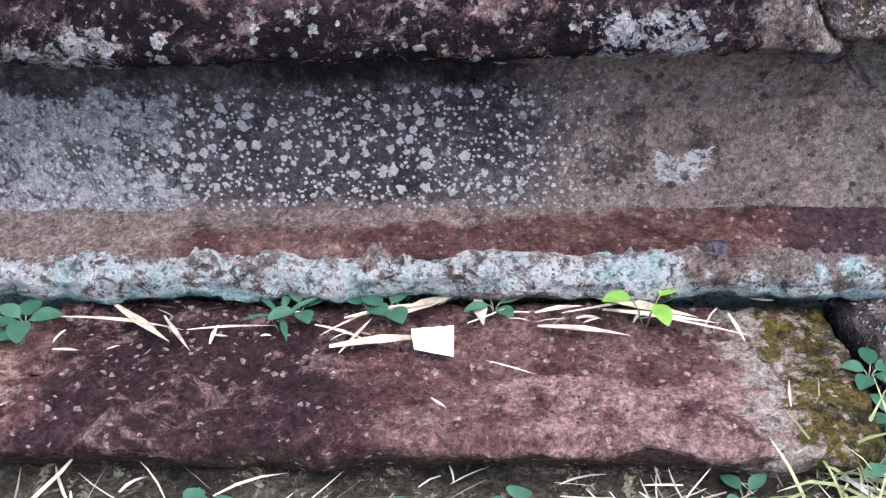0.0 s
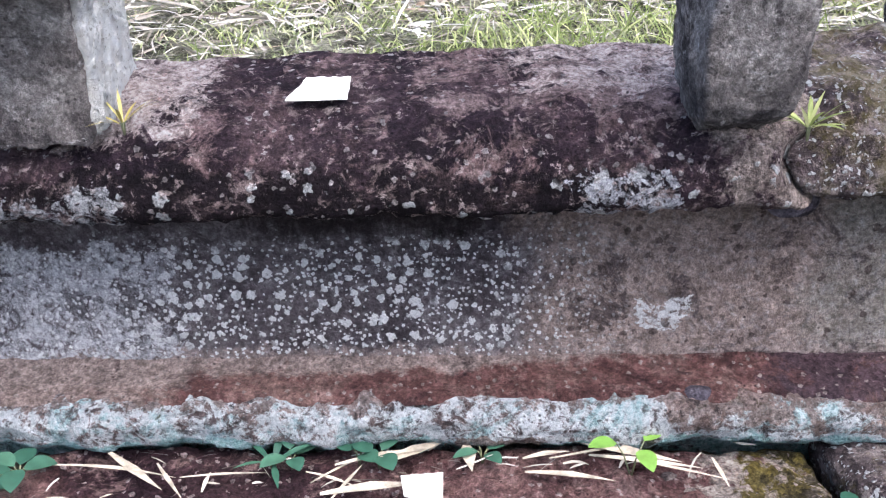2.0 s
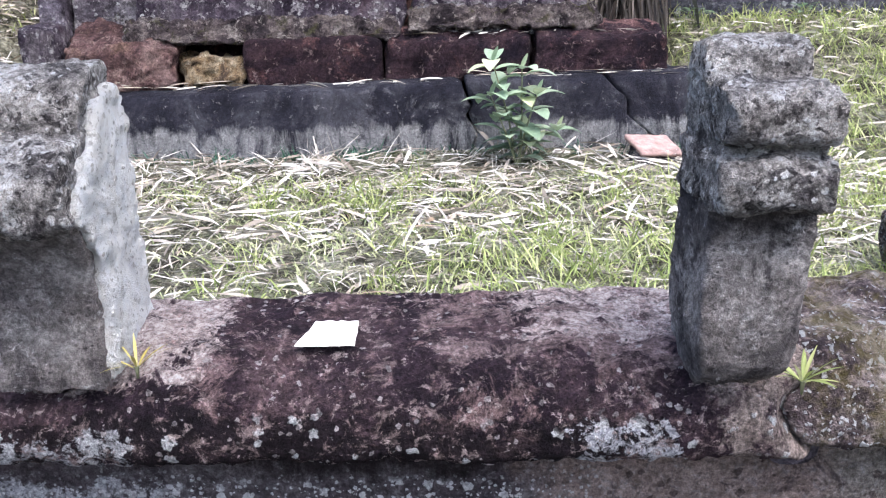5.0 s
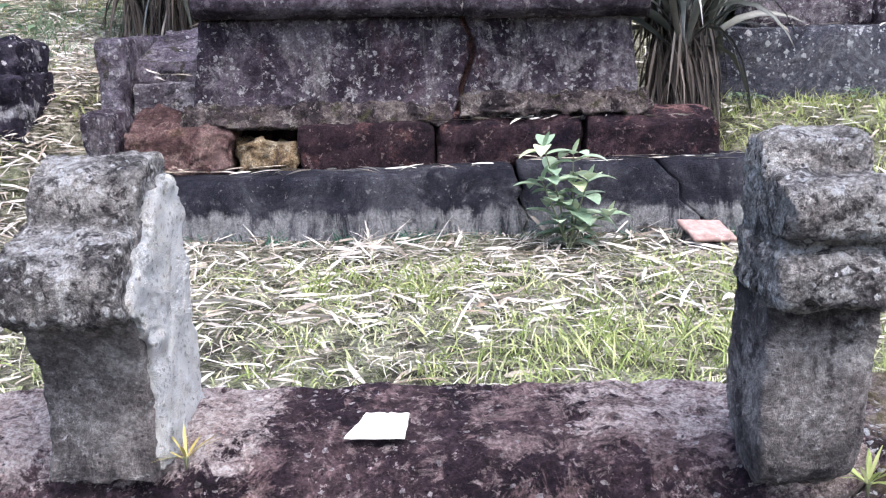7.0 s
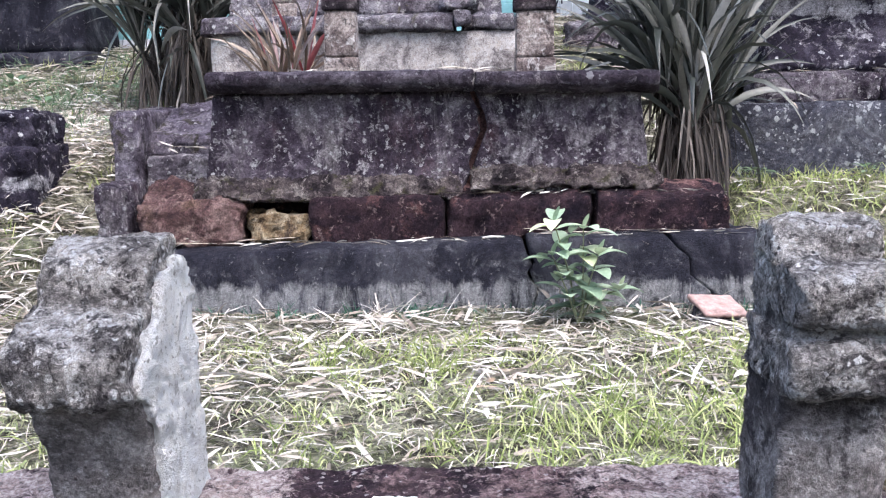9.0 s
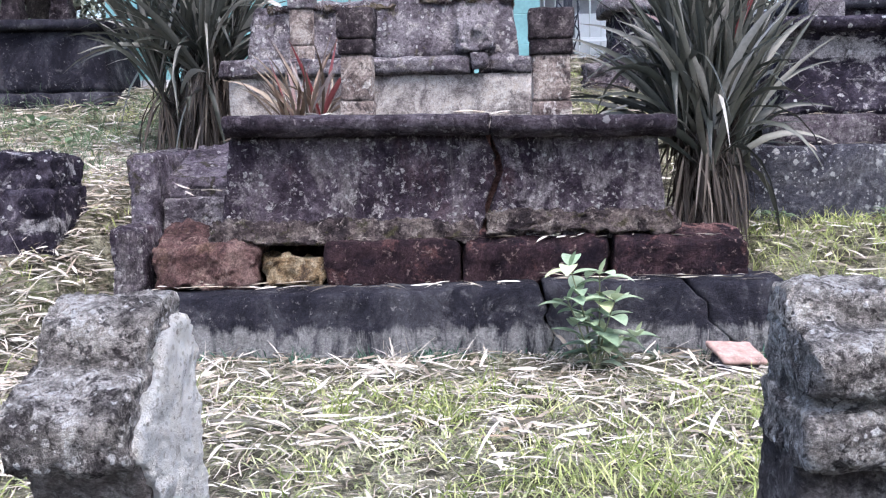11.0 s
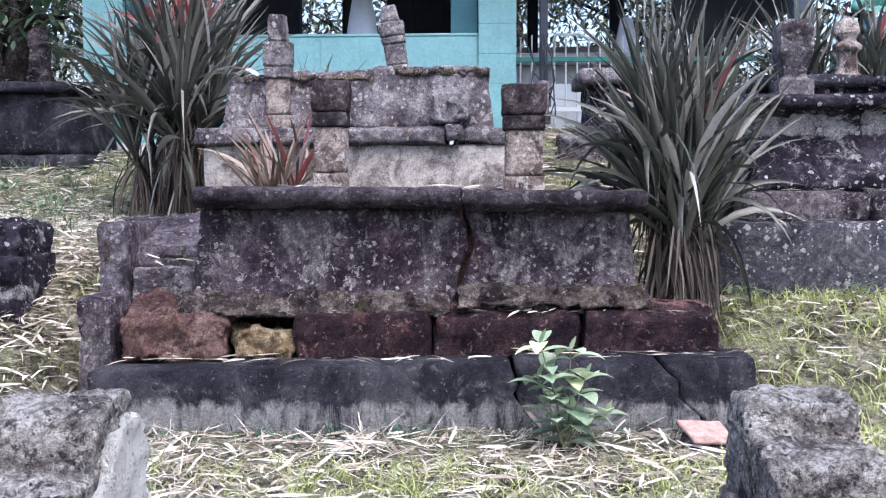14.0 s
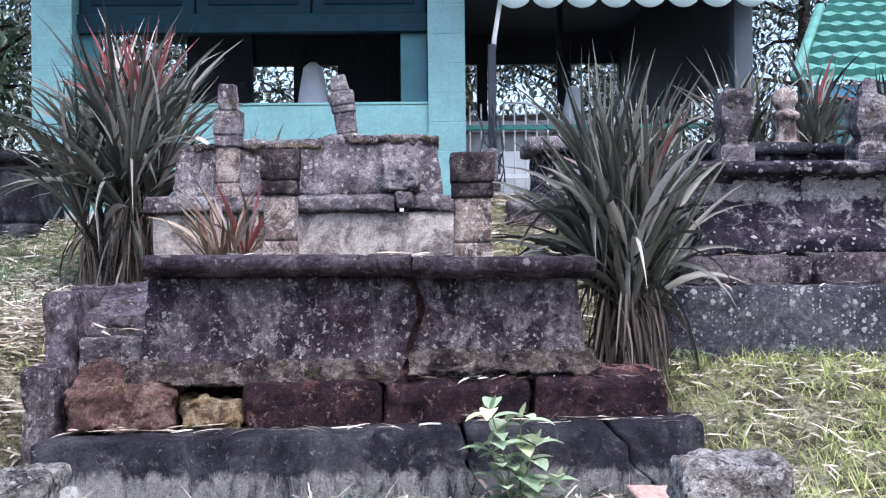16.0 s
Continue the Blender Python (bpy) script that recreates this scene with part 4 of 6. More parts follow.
def second_tomb():
    tomb = thing("stone_tomb", "large dark weathered stone tomb with cracked body on stepped plinths", "tomb")

    def split(x0, x1, left, f=crack_x, gap=0.012):
        """Moves one end of a block onto the line of a crack."""
        def w(p):
            u = (p.x - x0) / (x1 - x0)
            c = f(p.z) + (-gap if left else gap) * (1 + 1.2 * noise.noise((p.z * 14, 0, 7)))
            q = p.copy()
            q.x += u * (c - x1) if left else (1 - u) * (c - x0)
            return q
        return w

    def flare(w):
        """The body's foot swings out, its sides lean in."""
        def g(p):
            q = w(p)
            f = (q.z - 0.64) / 0.46
            q.x -= (q.x + 0.22) * (0.05 * f - 0.03 * max(0, 1 - f * 3) ** 1.5)
            if q.y < 5.0:
                q.y += 0.05 * f ** 0.6 if f > 0 else 0
                q.y -= 0.045 * max(0, 1 - f * 2.6) ** 1.5
            return q
        return g

    def crack_p(z):
        return 0.16 + (0.50 - z) * 0.24 + 0.035 * noise.noise((0, z * 18, 5))

    def crack_q(z):
        return 0.70 + (0.53 - z) * 0.75 + 0.05 * noise.noise((0, z * 16, 8))

    def droop(w):
        def g(p):
            q = w(p)
            q.z += 0.022 * (q.x + 0.2) * step01(0.2, 0.5, q.z)
            q.y -= 0.02 * step01(0.42, 0.2, q.z)
            return q
        return g
    part("plinth", relief(block(-1.50, 0.16, 4.45, 4.72, 0.10, 0.495, 0.03, 0.022, 0, warp=droop(split(-1.50, 0.16, True, crack_p, 0.004))), lump(0.009, 5, 21)), M_PLINTH, tomb)

    def both(p):
        q = split(0.16, 0.70, False, crack_p, 0.004)(p)
        u = (p.x - 0.16) / 0.54
        q.x += u * (crack_q(p.z) - 0.002 - 0.70)
        return q
    part("plinth", relief(block(0.16, 0.70, 4.455, 4.72, 0.10, 0.50, 0.03, 0.022, 0, warp=droop(both)), lump(0.009, 5, 22)), M_PLINTH, tomb)
    part("plinth", relief(block(0.70, 1.12, 4.47, 4.72, 0.10, 0.495, 0.03, 0.03, 0, warp=droop(split(0.70, 1.12, False, crack_q, 0.003))), lump(0.01, 5, 23)), M_PLINTH, tomb)
    part("plinth", relief(block(0.86, 1.10, 4.72, 5.5, 0.10, 0.50, 0.05, 0.03, 0), lump(0.01, 5, 24)), M_PLINTH, tomb)
    mid = -0.02
    part("body", relief(block(-1.17, mid, 4.74, 5.5, 0.64, 1.10, 0.025, 0.02, 0, warp=flare(split(-1.17, mid, True))), lump(0.009, 6, 25)), M_DARK, tomb, "dark stone body with pale stains")
    part("body", relief(block(mid, 0.715, 4.74, 5.5, 0.66, 1.10, 0.025, 0.02, 0, warp=flare(split(mid, 0.715, False))), lump(0.009, 6, 26)), M_DARK, tomb, "dark stone body with pale stains")
    part("body_foot", relief(block(-1.20, -0.075, 4.665, 4.83, 0.655, 0.745, 0.011, 0.012, 0, taper=(0.012, 0.05)), lump(0.026, 16, 27, 0.014)), M_BODYLOW, tomb, "crumbling mossy foot of the body")
    part("body_foot", relief(block(-0.05, 0.735, 4.675, 4.83, 0.690, 0.775, 0.011, 0.012, 0, taper=(0.012, 0.05)), lump(0.026, 16, 28, 0.014)), M_BODYLOW, tomb, "crumbling mossy foot of the body")
    # filler added so that daylight doesn't show through the crack
    part("crack_backing", block(-1.05, 0.62, 4.86, 5.40, 0.64, 1.09, 0.12, 0.02, 0.0), M_REDDARK, tomb, "dark filler added behind the crack to block light")
    cap = [(5.56, 1.085), (4.74, 1.085), (4.715, 1.095), (4.68, 1.115), (4.672, 1.15), (4.695, 1.17), (5.56, 1.175)]

    def cap_l(p):
        q = p.copy()
        q.x += step01(-0.4, -0.04, p.x) * (crack_x(p.z) - 0.006 + 0.04)
        q.z += 0.006 - 0.008 * (p.x + 0.2)
        return q - p

    def cap_r(p):
        q = p.copy()
        q.x += (1 - step01(-0.02, 0.3, p.x)) * (crack_x(p.z) + 0.006 + 0.02)
        q.z += -0.002 - 0.010 * (p.x + 0.2)
        return q - p
    part("cap_slab", relief(relief(moulded(cap, -1.125, -0.04, 0.022, 0), cap_l), lump(0.008, 8, 29)), M_CAPDARK, tomb)
    part("cap_slab", relief(relief(moulded(cap, -0.02, 0.735, 0.022, 0), cap_r), lump(0.009, 8, 30)), M_CAPDARK, tomb)
    part("core", block(-1.30, 0.86, 5.0, 5.48, 0.2, 0.645, 0.1, 0.02, 0.004, 6, 2), M_REDDARK, tomb)
    rows = ((-1.42, -0.995, 4.60, 4.92, 0.66, M_RED, 0.022), (-0.975, -0.72, 4.63, 4.80, 0.595, M_YELLOW, 0.032), (-0.705, -0.150, 4.63, 4.92, 0.668, M_REDDARK, 0.010),
            (-0.136, 0.452, 4.635, 4.92, 0.652, M_REDDARK, 0.013), (0.470, 1.0, 4.61, 4.92, 0.655, M_REDDARK, 0.011))
    for i, (a, b, y0, y1, z, m, amp) in enumerate(rows):
        rise = (0.07, 0.0, 0.012, 0.04, 0.045)[i]
        part("step_block", relief(block(a, b, y0, y1, 0.475, z, 0.015, 0.024, 0, warp=lambda p: p + Vector((0, 0, rise * step01(4.64, 4.78 if rise < 0.06 else 4.92, p.y) * step01(0.56, 0.64, p.z)))), lump(amp * 1.5, 9, 40 + i, 0.012)), m, tomb)
    part("step_block", relief(block(-1.41, -1.19, 4.88, 5.10, 0.50, 0.695, 0.03, 0.03, 0), lump(0.015, 9, 47)), M_RED, tomb)
    part("step_block", relief(block(0.76, 0.985, 4.92, 5.45, 0.49, 0.665, 0.03, 0.03, 0), lump(0.012, 9, 48)), M_REDDARK, tomb)
    return tomb


second_tomb()

for (x0, x1, y0, y1, z0, z1, m, amp, label) in (
        (-1.585, -1.455, 4.60, 4.84, 0.28, 0.735, M_DARK, 0.014, "dark squared kerb stone at the tomb's corner"),
        (-1.605, -1.485, 4.90, 5.62, 0.40, 1.03, M_LAVENDER, 0.010, "long lavender-grey kerb stone along the tomb"),
        (-1.475, -1.18, 4.95, 5.60, 0.40, 0.835, M_PALETOP, 0.012, "worn grey ledge littered with straw"),
        (-1.472, -1.17, 5.03, 5.58, 0.825, 1.0, M_LAVENDER, 0.016, "squared lavender-grey block with mossy side"),
        (-1.20, -0.98, 5.55, 5.85, 0.45, 1.16, M_MOSSY, 0.02, "mossy lump of stone behind the tomb"),
        (-2.45, -1.985, 4.93, 5.35, 0.86, 1.04, M_DARK2, 0.022, "broken slab leaning at a ruined tomb"),
        (-2.50, -1.94, 4.86, 5.30, 0.40, 0.885, M_DARK2, 0.022, "cracked grey block of a ruined tomb"),
        (-2.14, -2.05, 5.22, 5.32, 0.45, 1.03, M_DARK, 0.010, "short dark stone stump"),
        (-2.95, -2.55, 5.6, 6.0, 0.6, 1.05, M_DARK, 0.02, "dark stone half sunk in the litter"),
        (-1.92, -1.55, 6.2, 6.5, 0.70, 1.02, M_DARK, 0.02, "low dark stone under the spiky plant"),
        (-3.9, -3.42, 7.6, 8.0, 0.8, 1.16, M_MOSSY, 0.025, "mossy stone on the slope"),
        (0.60, 1.30, 7.42, 7.9, 1.15, 1.53, M_DARK, 0.035, "low broken dark grave base"),
        (1.22, 2.0, 2.55, 3.0, 0.05, 0.33, M_MOSSY, 0.03, "mossy rounded boulder in the grass")):
    tilt = 0.26 if "lavender-grey block" in label else 0.0
    stone = block(x0, x1, y0, y1, z0, z1, 0.018, 0.018, 0, warp=lambda p: p + Vector((0, 0, tilt * (p.y - y0 - 0.3) * (p.z - z0) / (z1 - z0))))
    relief(stone, lump(amp * 1.2, 8, x0 + y0, 0.016))
    tagged(part("stone_block", relief(stone, lump(amp * 0.35, 30, y0, 0.01)), m), label, "stone block", "loose blocks")

# the broken roof tile by the bush
tile = thing("broken_tile", "broken flat piece of orange-red clay tile", "tile", at=(0.878, 4.25, lie(0.878, 4.25) + 0.060), turn=(14, 5, 14))
part("slab", block(-0.088, 0.088, -0.085, 0.085, -0.010, 0.010, 0.02, 0.006, 0.004, 20, 3), M_TILE, tile)
part("underside", block(-0.06, 0.07, -0.06, 0.08, -0.10, -0.011, 0.02, 0.01, 0.006, 20, 4), M_DARK, tile, "dark lump below")


def post(x, y, z, h, w, lean=(0, 0), label="pale square carved headstone with a dark capped top", crown=False, mats=None, group="headstones of the second tomb"):
    low, top = mats or (M_POST, M_POSTTOP)
    e = thing("headstone", label, "headstone", group, at=(x, y, z), turn=(lean[1], lean[0], 0))
    k = h / 0.47
    part("foot", relief(block(-w * 0.46, w * 0.46, -w * 0.45, w * 0.45, -0.03, 0.07 * k, 0.016, 0.008, 0), lump(0.004, 20, x)), low, e)
    part("shaft", relief(block(-w * 0.43, w * 0.43, -w * 0.42, w * 0.42, 0.07 * k, 0.27 * k, 0.016, 0.008, 0), lump(0.003, 20, x + 1)), low, e)
    part("collar", relief(block(-w * 0.48, w * 0.48, -w * 0.48, w * 0.48, 0.27 * k, 0.335 * k, 0.014, 0.007, 0), lump(0.003, 20, x + 2)), top, e)
    part("head", relief(block(-w * 0.5, w * 0.5, -w * 0.5, w * 0.5, 0.335 * k, 0.47 * k, 0.014, 0.009, 0, taper=(-0.004, 0)), lump(0.004, 16, x + 3)), top, e)
    if crown:
        bm = block(-w * 0.36, w * 0.36, -w * 0.36, w * 0.36, 0.47 * k, 0.62 * k, 0.014, 0.012, 0, taper=(w * 0.06, w * 0.06))
        part("crown", relief(bm, lump(0.006, 18, x + 4)), top, e)
    return e


post(-0.590, 4.95, 1.175, 0.46, 0.155)
post(0.237, 4.95, 1.160, 0.455, 0.185)


# ---- third tomb ----
def third_tomb():
    tomb = thing("stone_tomb", "pale grey stone tomb with a broken mossy top", "tomb")
    part("base", relief(block(-1.47, 0.21, 6.2, 7.0, 0.6, 1.42, 0.05, 0.02, 0), lump(0.008, 5, 61)), M_PALE, tomb)
    lip = [(7.05, 1.415), (6.20, 1.415), (6.15, 1.43), (6.145, 1.50), (6.19, 1.515), (7.05, 1.52)]
    part("cap_slab", relief(moulded(lip, -1.50, -0.13, 0.03, 0), lump(0.012, 8, 62)), M_PALETOP, tomb)
    part("cap_slab", relief(moulded([(y + 0.03, z - 0.004) for y, z in lip], -0.08, 0.20, 0.03, 0), lump(0.02, 8, 63)), M_PALETOP, tomb)
    part("upper_body", relief(block(-1.38, 0.14, 6.25, 6.9, 1.51, 1.83, 0.03, 0.015, 0, taper=(0.05, 0.05), warp=lambda p: p + Vector((0, 0, (0.025 * step01(-0.7, -0.5, p.x) - 0.03 * step01(-0.9, -1.3, p.x)) * step01(1.6, 1.8, p.z)))), lump(0.018, 7, 64, 0.01)), M_PALETOP, tomb)
    part("loose_stone", relief(block(-0.20, -0.01, 6.16, 6.34, 1.53, 1.70, 0.016, 0.02, 0), lump(0.034, 12, 66, 0.012)), M_PALETOP, tomb)
    part("loose_stone", relief(block(-0.13, -0.04, 6.12, 6.25, 1.44, 1.53, 0.02, 0.02, 0), lump(0.014, 12, 67)), M_PALETOP, tomb)
    part("rubble", relief(block(-0.42, 0.11, 6.28, 6.8, 1.81, 1.842, 0.014, 0.01, 0), lump(0.02, 26, 68, 0.012)), M_MOSSY, tomb, "mossy broken top edge")
    part("rubble", relief(block(-1.25, -0.52, 6.28, 6.8, 1.775, 1.808, 0.014, 0.01, 0), lump(0.02, 26, 69, 0.012)), M_MOSSY, tomb, "mossy broken top edge")


third_tomb()
g3 = "headstones of the third tomb"
post(-1.06, 6.30, 1.52, 0.47, 0.150, (0, 2), "pale carved headstone of stacked mouldings, slightly leaning", True, (M_POST, M_PALETOP), g3)
post(-0.405, 6.50, 1.84, 0.29, 0.140, (-9, 2), "weathered brown headstone leaning on the tomb's top", True, (M_PALETOP, M_PALETOP), g3)


# ---- tomb with the pot-shaped markers ----
def right_tomb():
    tomb = thing("stone_tomb", "dark stone tomb with white lichen on a stepped plinth", "tomb")
    part("plinth", relief(block(1.23, 4.4, 5.70, 7.9, 0.45, 1.005, 0.06, 0.02, 0), lump(0.014, 4, 71)), M_PLINTH2, tomb)
    for i, (a, b) in enumerate(((1.42, 2.05), (2.06, 2.75), (2.76, 4.3))):
        part("step_block", relief(block(a, b, 5.85, 6.15, 0.98, 1.155 + 0.01 * i, 0.04, 0.025, 0), lump(0.014, 7, 72 + i)), M_DARK, tomb)
    foot = [(7.6, 1.15), (6.0, 1.15), (5.97, 1.18), (5.98, 1.25), (6.03, 1.30), (6.07, 1.42), (6.06, 1.55), (6.02, 1.60), (7.6, 1.60)]
    part("body", relief(moulded(foot, 1.50, 4.2, 0.035, 0), lump(0.010, 6, 75)), M_DARK2, tomb)
    cap = [(7.6, 1.58), (6.02, 1.58), (5.96, 1.60), (5.95, 1.645), (6.0, 1.665), (7.6, 1.67)]
    part("cap_slab", relief(moulded(cap, 1.45, 4.25, 0.035, 0), lump(0.008, 6, 76)), M_DARK2, tomb)
    part("top_course", relief(block(1.70, 4.0, 6.35, 7.3, 1.66, 1.735, 0.05, 0.015, 0), lump(0.008, 6, 77)), M_DARK2, tomb)
    part("top_slab", relief(block(1.62, 2.22, 6.3, 7.35, 1.73, 1.80, 0.05, 0.015, 0), lump(0.008, 6, 78)), M_PLINTH2, tomb)
    part("top_slab", relief(block(2.25, 4.05, 6.3, 7.35, 1.73, 1.79, 0.05, 0.015, 0), lump(0.008, 6, 79)), M_PLINTH2, tomb)


right_tomb()


def turned(name, x, y, z, radii, material, label, square=False):
    """A carved marker turned from a list of (height, radius)."""
    bm = bmesh.new()
    n = 4 if square else 20
    rows = []
    pts = resample([(h, r, 0) for h, r in radii], 0.012)
    for p in pts:
        rows.append([bm.verts.new((p.y * math.cos(math.tau * (i + 0.5) / n), p.y * math.sin(math.tau * (i + 0.5) / n), p.x)) for i in range(n)])
    for a, b in zip(rows, rows[1:]):
        for i in range(n):
            bm.faces.new((a[i], a[(i + 1) % n], b[(i + 1) % n], b[i]))
    bm.faces.new(rows[0][::-1])
    bm.faces.new(rows[-1])
    if square:
        bmesh.ops.subdivide_edges(bm, edges=bm.edges[:], cuts=2)
    rough_up(bm, 0.008, 14, x)
    ob = tagged(part(name, bm, material, smooth=not square), label, "headstone", "markers of the dark tomb")
    ob.location = (x, y, z)
    return ob


turned("headstone", 1.72, 6.12, 1.66, [(0, 0.125), (0.08, 0.13), (0.10, 0.085), (0.14, 0.08), (0.22, 0.125), (0.36, 0.115), (0.40, 0.09), (0.41, 0.02)], M_PALETOP, "square weathered grave marker with a waisted foot", True)
turned("headstone", 2.17, 6.6, 1.795, [(0, 0.085), (0.03, 0.085), (0.04, 0.06), (0.15, 0.055), (0.17, 0.08), (0.20, 0.08), (0.22, 0.05), (0.27, 0.075), (0.33, 0.06), (0.36, 0.01)], M_POST, "pale turned grave marker with a carved crown")
turned("headstone", 2.46, 6.12, 1.66, [(0, 0.13), (0.08, 0.13), (0.11, 0.085), (0.14, 0.085), (0.20, 0.13), (0.33, 0.12), (0.37, 0.06), (0.43, 0.05), (0.47, 0.01)], M_PALETOP, "square weathered grave marker with a pointed top", True)


# ---- tombs farther back ----
def dark_tomb(x0, x1, y0, y1, z0, z1, seed, label):
    tomb = thing("stone_tomb", label, "tomb")
    h = z1 - z0
    part("step", relief(block(x0 - 0.1, x1 + 0.08, y0 - 0.15, y1, z0 - 0.3, z0 + 0.18 * h, 0.06, 0.025, 0), lump(0.015, 5, seed)), M_PLINTH, tomb)
    part("body", relief(block(x0, x1, y0, y1, z0 + 0.18 * h, z1 - 0.12 * h, 0.06, 0.02, 0, taper=(0.03, 0.03)), lump(0.012, 5, seed + 1)), M_PLINTH, tomb)
    part("cap_slab", relief(block(x0 - 0.04, x1 + 0.05, y0 - 0.05, y1 + 0.05, z1 - 0.12 * h, z1, 0.05, 0.03, 0), lump(0.010, 6, seed + 2)), M_PLINTH, tomb)


dark_tomb(-4.9, -2.93, 8.35, 9.15, 1.32, 2.0, 81, "dark sooty stone tomb beside the pavilion")
turned("headstone", -3.385, 8.7, 1.99, [(0, 0.11), (0.10, 0.115), (0.12, 0.095), (0.30, 0.085), (0.32, 0.10), (0.40, 0.09), (0.47, 0.05), (0.48, 0.01)], M_POSTTOP, "dark carved headstone with ringed shaft", True)
turned("headstone", -3.80, 8.75, 1.99, [(0, 0.11), (0.10, 0.115), (0.12, 0.095), (0.30, 0.085), (0.32, 0.10), (0.38, 0.09), (0.44, 0.05), (0.45, 0.01)], M_POSTTOP, "dark carved headstone with ringed shaft", True)
small = thing("stone_tomb", "small dark grave with flared sides and a flat top", "tomb")
part("body", relief(block(0.74, 1.36, 7.65, 8.3, 1.40, 1.90, 0.03, 0.02, 0, warp=lambda p: p + Vector(((1.05 - p.x) * 0.26 * step01(1.48, 1.72, p.z), 0.08 * step01(1.48, 1.72, p.z) * (p.y < 8), 0))), lump(0.012, 6, 91)), M_DARK2, small)
part("cap_slab", relief(block(0.74, 1.42, 7.6, 8.35, 1.89, 1.99, 0.03, 0.02, 0), lump(0.01, 6, 92)), M_PALETOP, small)
tagged(part("stone_post", relief(block(0.52, 0.60, 8.5, 8.62, 1.3, 2.0, 0.04, 0.02, 0), lump(0.01, 6, 95)), M_PALETOP), "upright weathered stone stump", "stone post")


# ---- pavilion ----
def pavilion():
    p = thing("pavilion", "open pavilion with pale turquoise tiled columns and low walls", "pavilion")

    def column(x0, x1, y0, y1):
        c = part("column", box(x0 + 0.004, x1 - 0.004, y0 + 0.004, y1 - 0.004, 1.2, 4.4, 0.0), M_GROUT, p, smooth=False)
        z = 1.56
        while z < 4.3:
            part("tile", box(x0, x1, y0, y1, z, z + 0.245, 0.003), M_TEAL, c, smooth=False)
            z += 0.2485
        return c
    column(-3.26, -2.92, 9.3, 9.64)
    column(0.065, 0.38, 9.3, 9.64)
    part("plinth", box(-3.5, 0.42, 9.22, 15.2, 1.0, 1.575, 0.012), M_CONCRETE, p)
    wall = part("low_wall", box(-2.92, 0.065, 9.345, 9.46, 1.5, 2.46, 0.0), M_GROUT, p, smooth=False)
    for i in range(9):
        for j in range(3):
            a = -2.915 + i * 0.331
            part("tile", box(a, a + 0.328, 9.340, 9.36, 1.58 + j * 0.293, 1.87 + j * 0.293, 0.002), M_TEAL, wall, smooth=False)
    part("sill", box(-2.92, 0.065, 9.33, 9.49, 2.46, 2.482, 0.004), M_TEAL, p, smooth=False)
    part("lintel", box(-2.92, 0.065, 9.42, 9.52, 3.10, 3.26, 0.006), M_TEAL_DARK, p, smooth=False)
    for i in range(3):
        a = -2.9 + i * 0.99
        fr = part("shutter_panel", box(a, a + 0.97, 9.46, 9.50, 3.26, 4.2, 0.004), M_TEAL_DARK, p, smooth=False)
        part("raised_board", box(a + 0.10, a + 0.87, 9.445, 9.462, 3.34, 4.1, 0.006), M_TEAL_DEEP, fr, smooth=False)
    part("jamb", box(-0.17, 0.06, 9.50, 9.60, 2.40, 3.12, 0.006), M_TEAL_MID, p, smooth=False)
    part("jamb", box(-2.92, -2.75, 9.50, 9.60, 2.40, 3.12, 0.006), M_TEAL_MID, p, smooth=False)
    part("floor", box(-3.2, 2.8, 9.46, 15.0, 1.45, 1.60, 0.0), M_CONCRETE, p, smooth=False)
    for x in (-0.75, -2.1, 1.62):
        part("post", box(x, x + 0.075, 13.0, 13.08, 1.6, 4.2, 0.004), M_WOOD_DARK, p, smooth=False)
    # open bay
    part("front_post", box(0.555, 0.62, 9.0, 9.06, 1.3, 2.90, 0.006), M_WOOD_DARK, p, smooth=False)
    bm = bmesh.new()
    tube(bm, [(0.595, 9.03, 2.80), (0.61, 9.03, 2.95), (0.66, 9.0, 3.25), (0.72, 8.98, 3.5)], 0.022, 0.018, 8)
    part("pipe", bm, M_BAR, p, "pale metal pipe strut")
    part("corner_post", box(2.66, 2.82, 9.3, 9.46, 1.3, 4.2, 0.006), M_SLATE, p, smooth=False)
    part("beam", box(0.38, 2.82, 9.25, 9.30, 3.36, 4.2, 0.005), M_WOOD_DARK, p, smooth=False)
    # scalloped valance
    for i in range(8):
        bm, w, x = bmesh.new(), 0.275, 0.63 + 0.275 * i
        hi, lo = [], []
        for k in range(13):
            u = k / 12
            hi.append(bm.verts.new((x + w * u, 8.93, 3.36)))
            lo.append(bm.verts.new((x + w * u, 8.92 - 0.012 * math.sin(math.pi * u), 3.265 - 0.095 * math.sin(math.pi * u) ** 0.6)))
        for k in range(12):
            bm.faces.new((hi[k], lo[k], lo[k + 1], hi[k + 1]))
        g = bmesh.ops.extrude_face_region(bm, geom=bm.faces[:])
        for v in g["geom"]:
            if isinstance(v, bmesh.types.BMVert):
                v.co.y += 0.006
        bmesh.ops.recalc_face_normals(bm, faces=bm.faces[:])
        part("scallop", bm, M_VALANCE, p)
    part("awning", box(0.45, 2.9, 8.94, 9.24, 3.36, 3.40, 0.004), M_TEAL_DARK, p, smooth=False)
    # dark back and roof; the dim interior is partly in the wood's colour
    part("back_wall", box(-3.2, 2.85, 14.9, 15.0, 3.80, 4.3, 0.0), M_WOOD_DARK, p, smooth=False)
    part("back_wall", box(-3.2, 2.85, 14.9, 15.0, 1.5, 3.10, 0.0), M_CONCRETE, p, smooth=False)
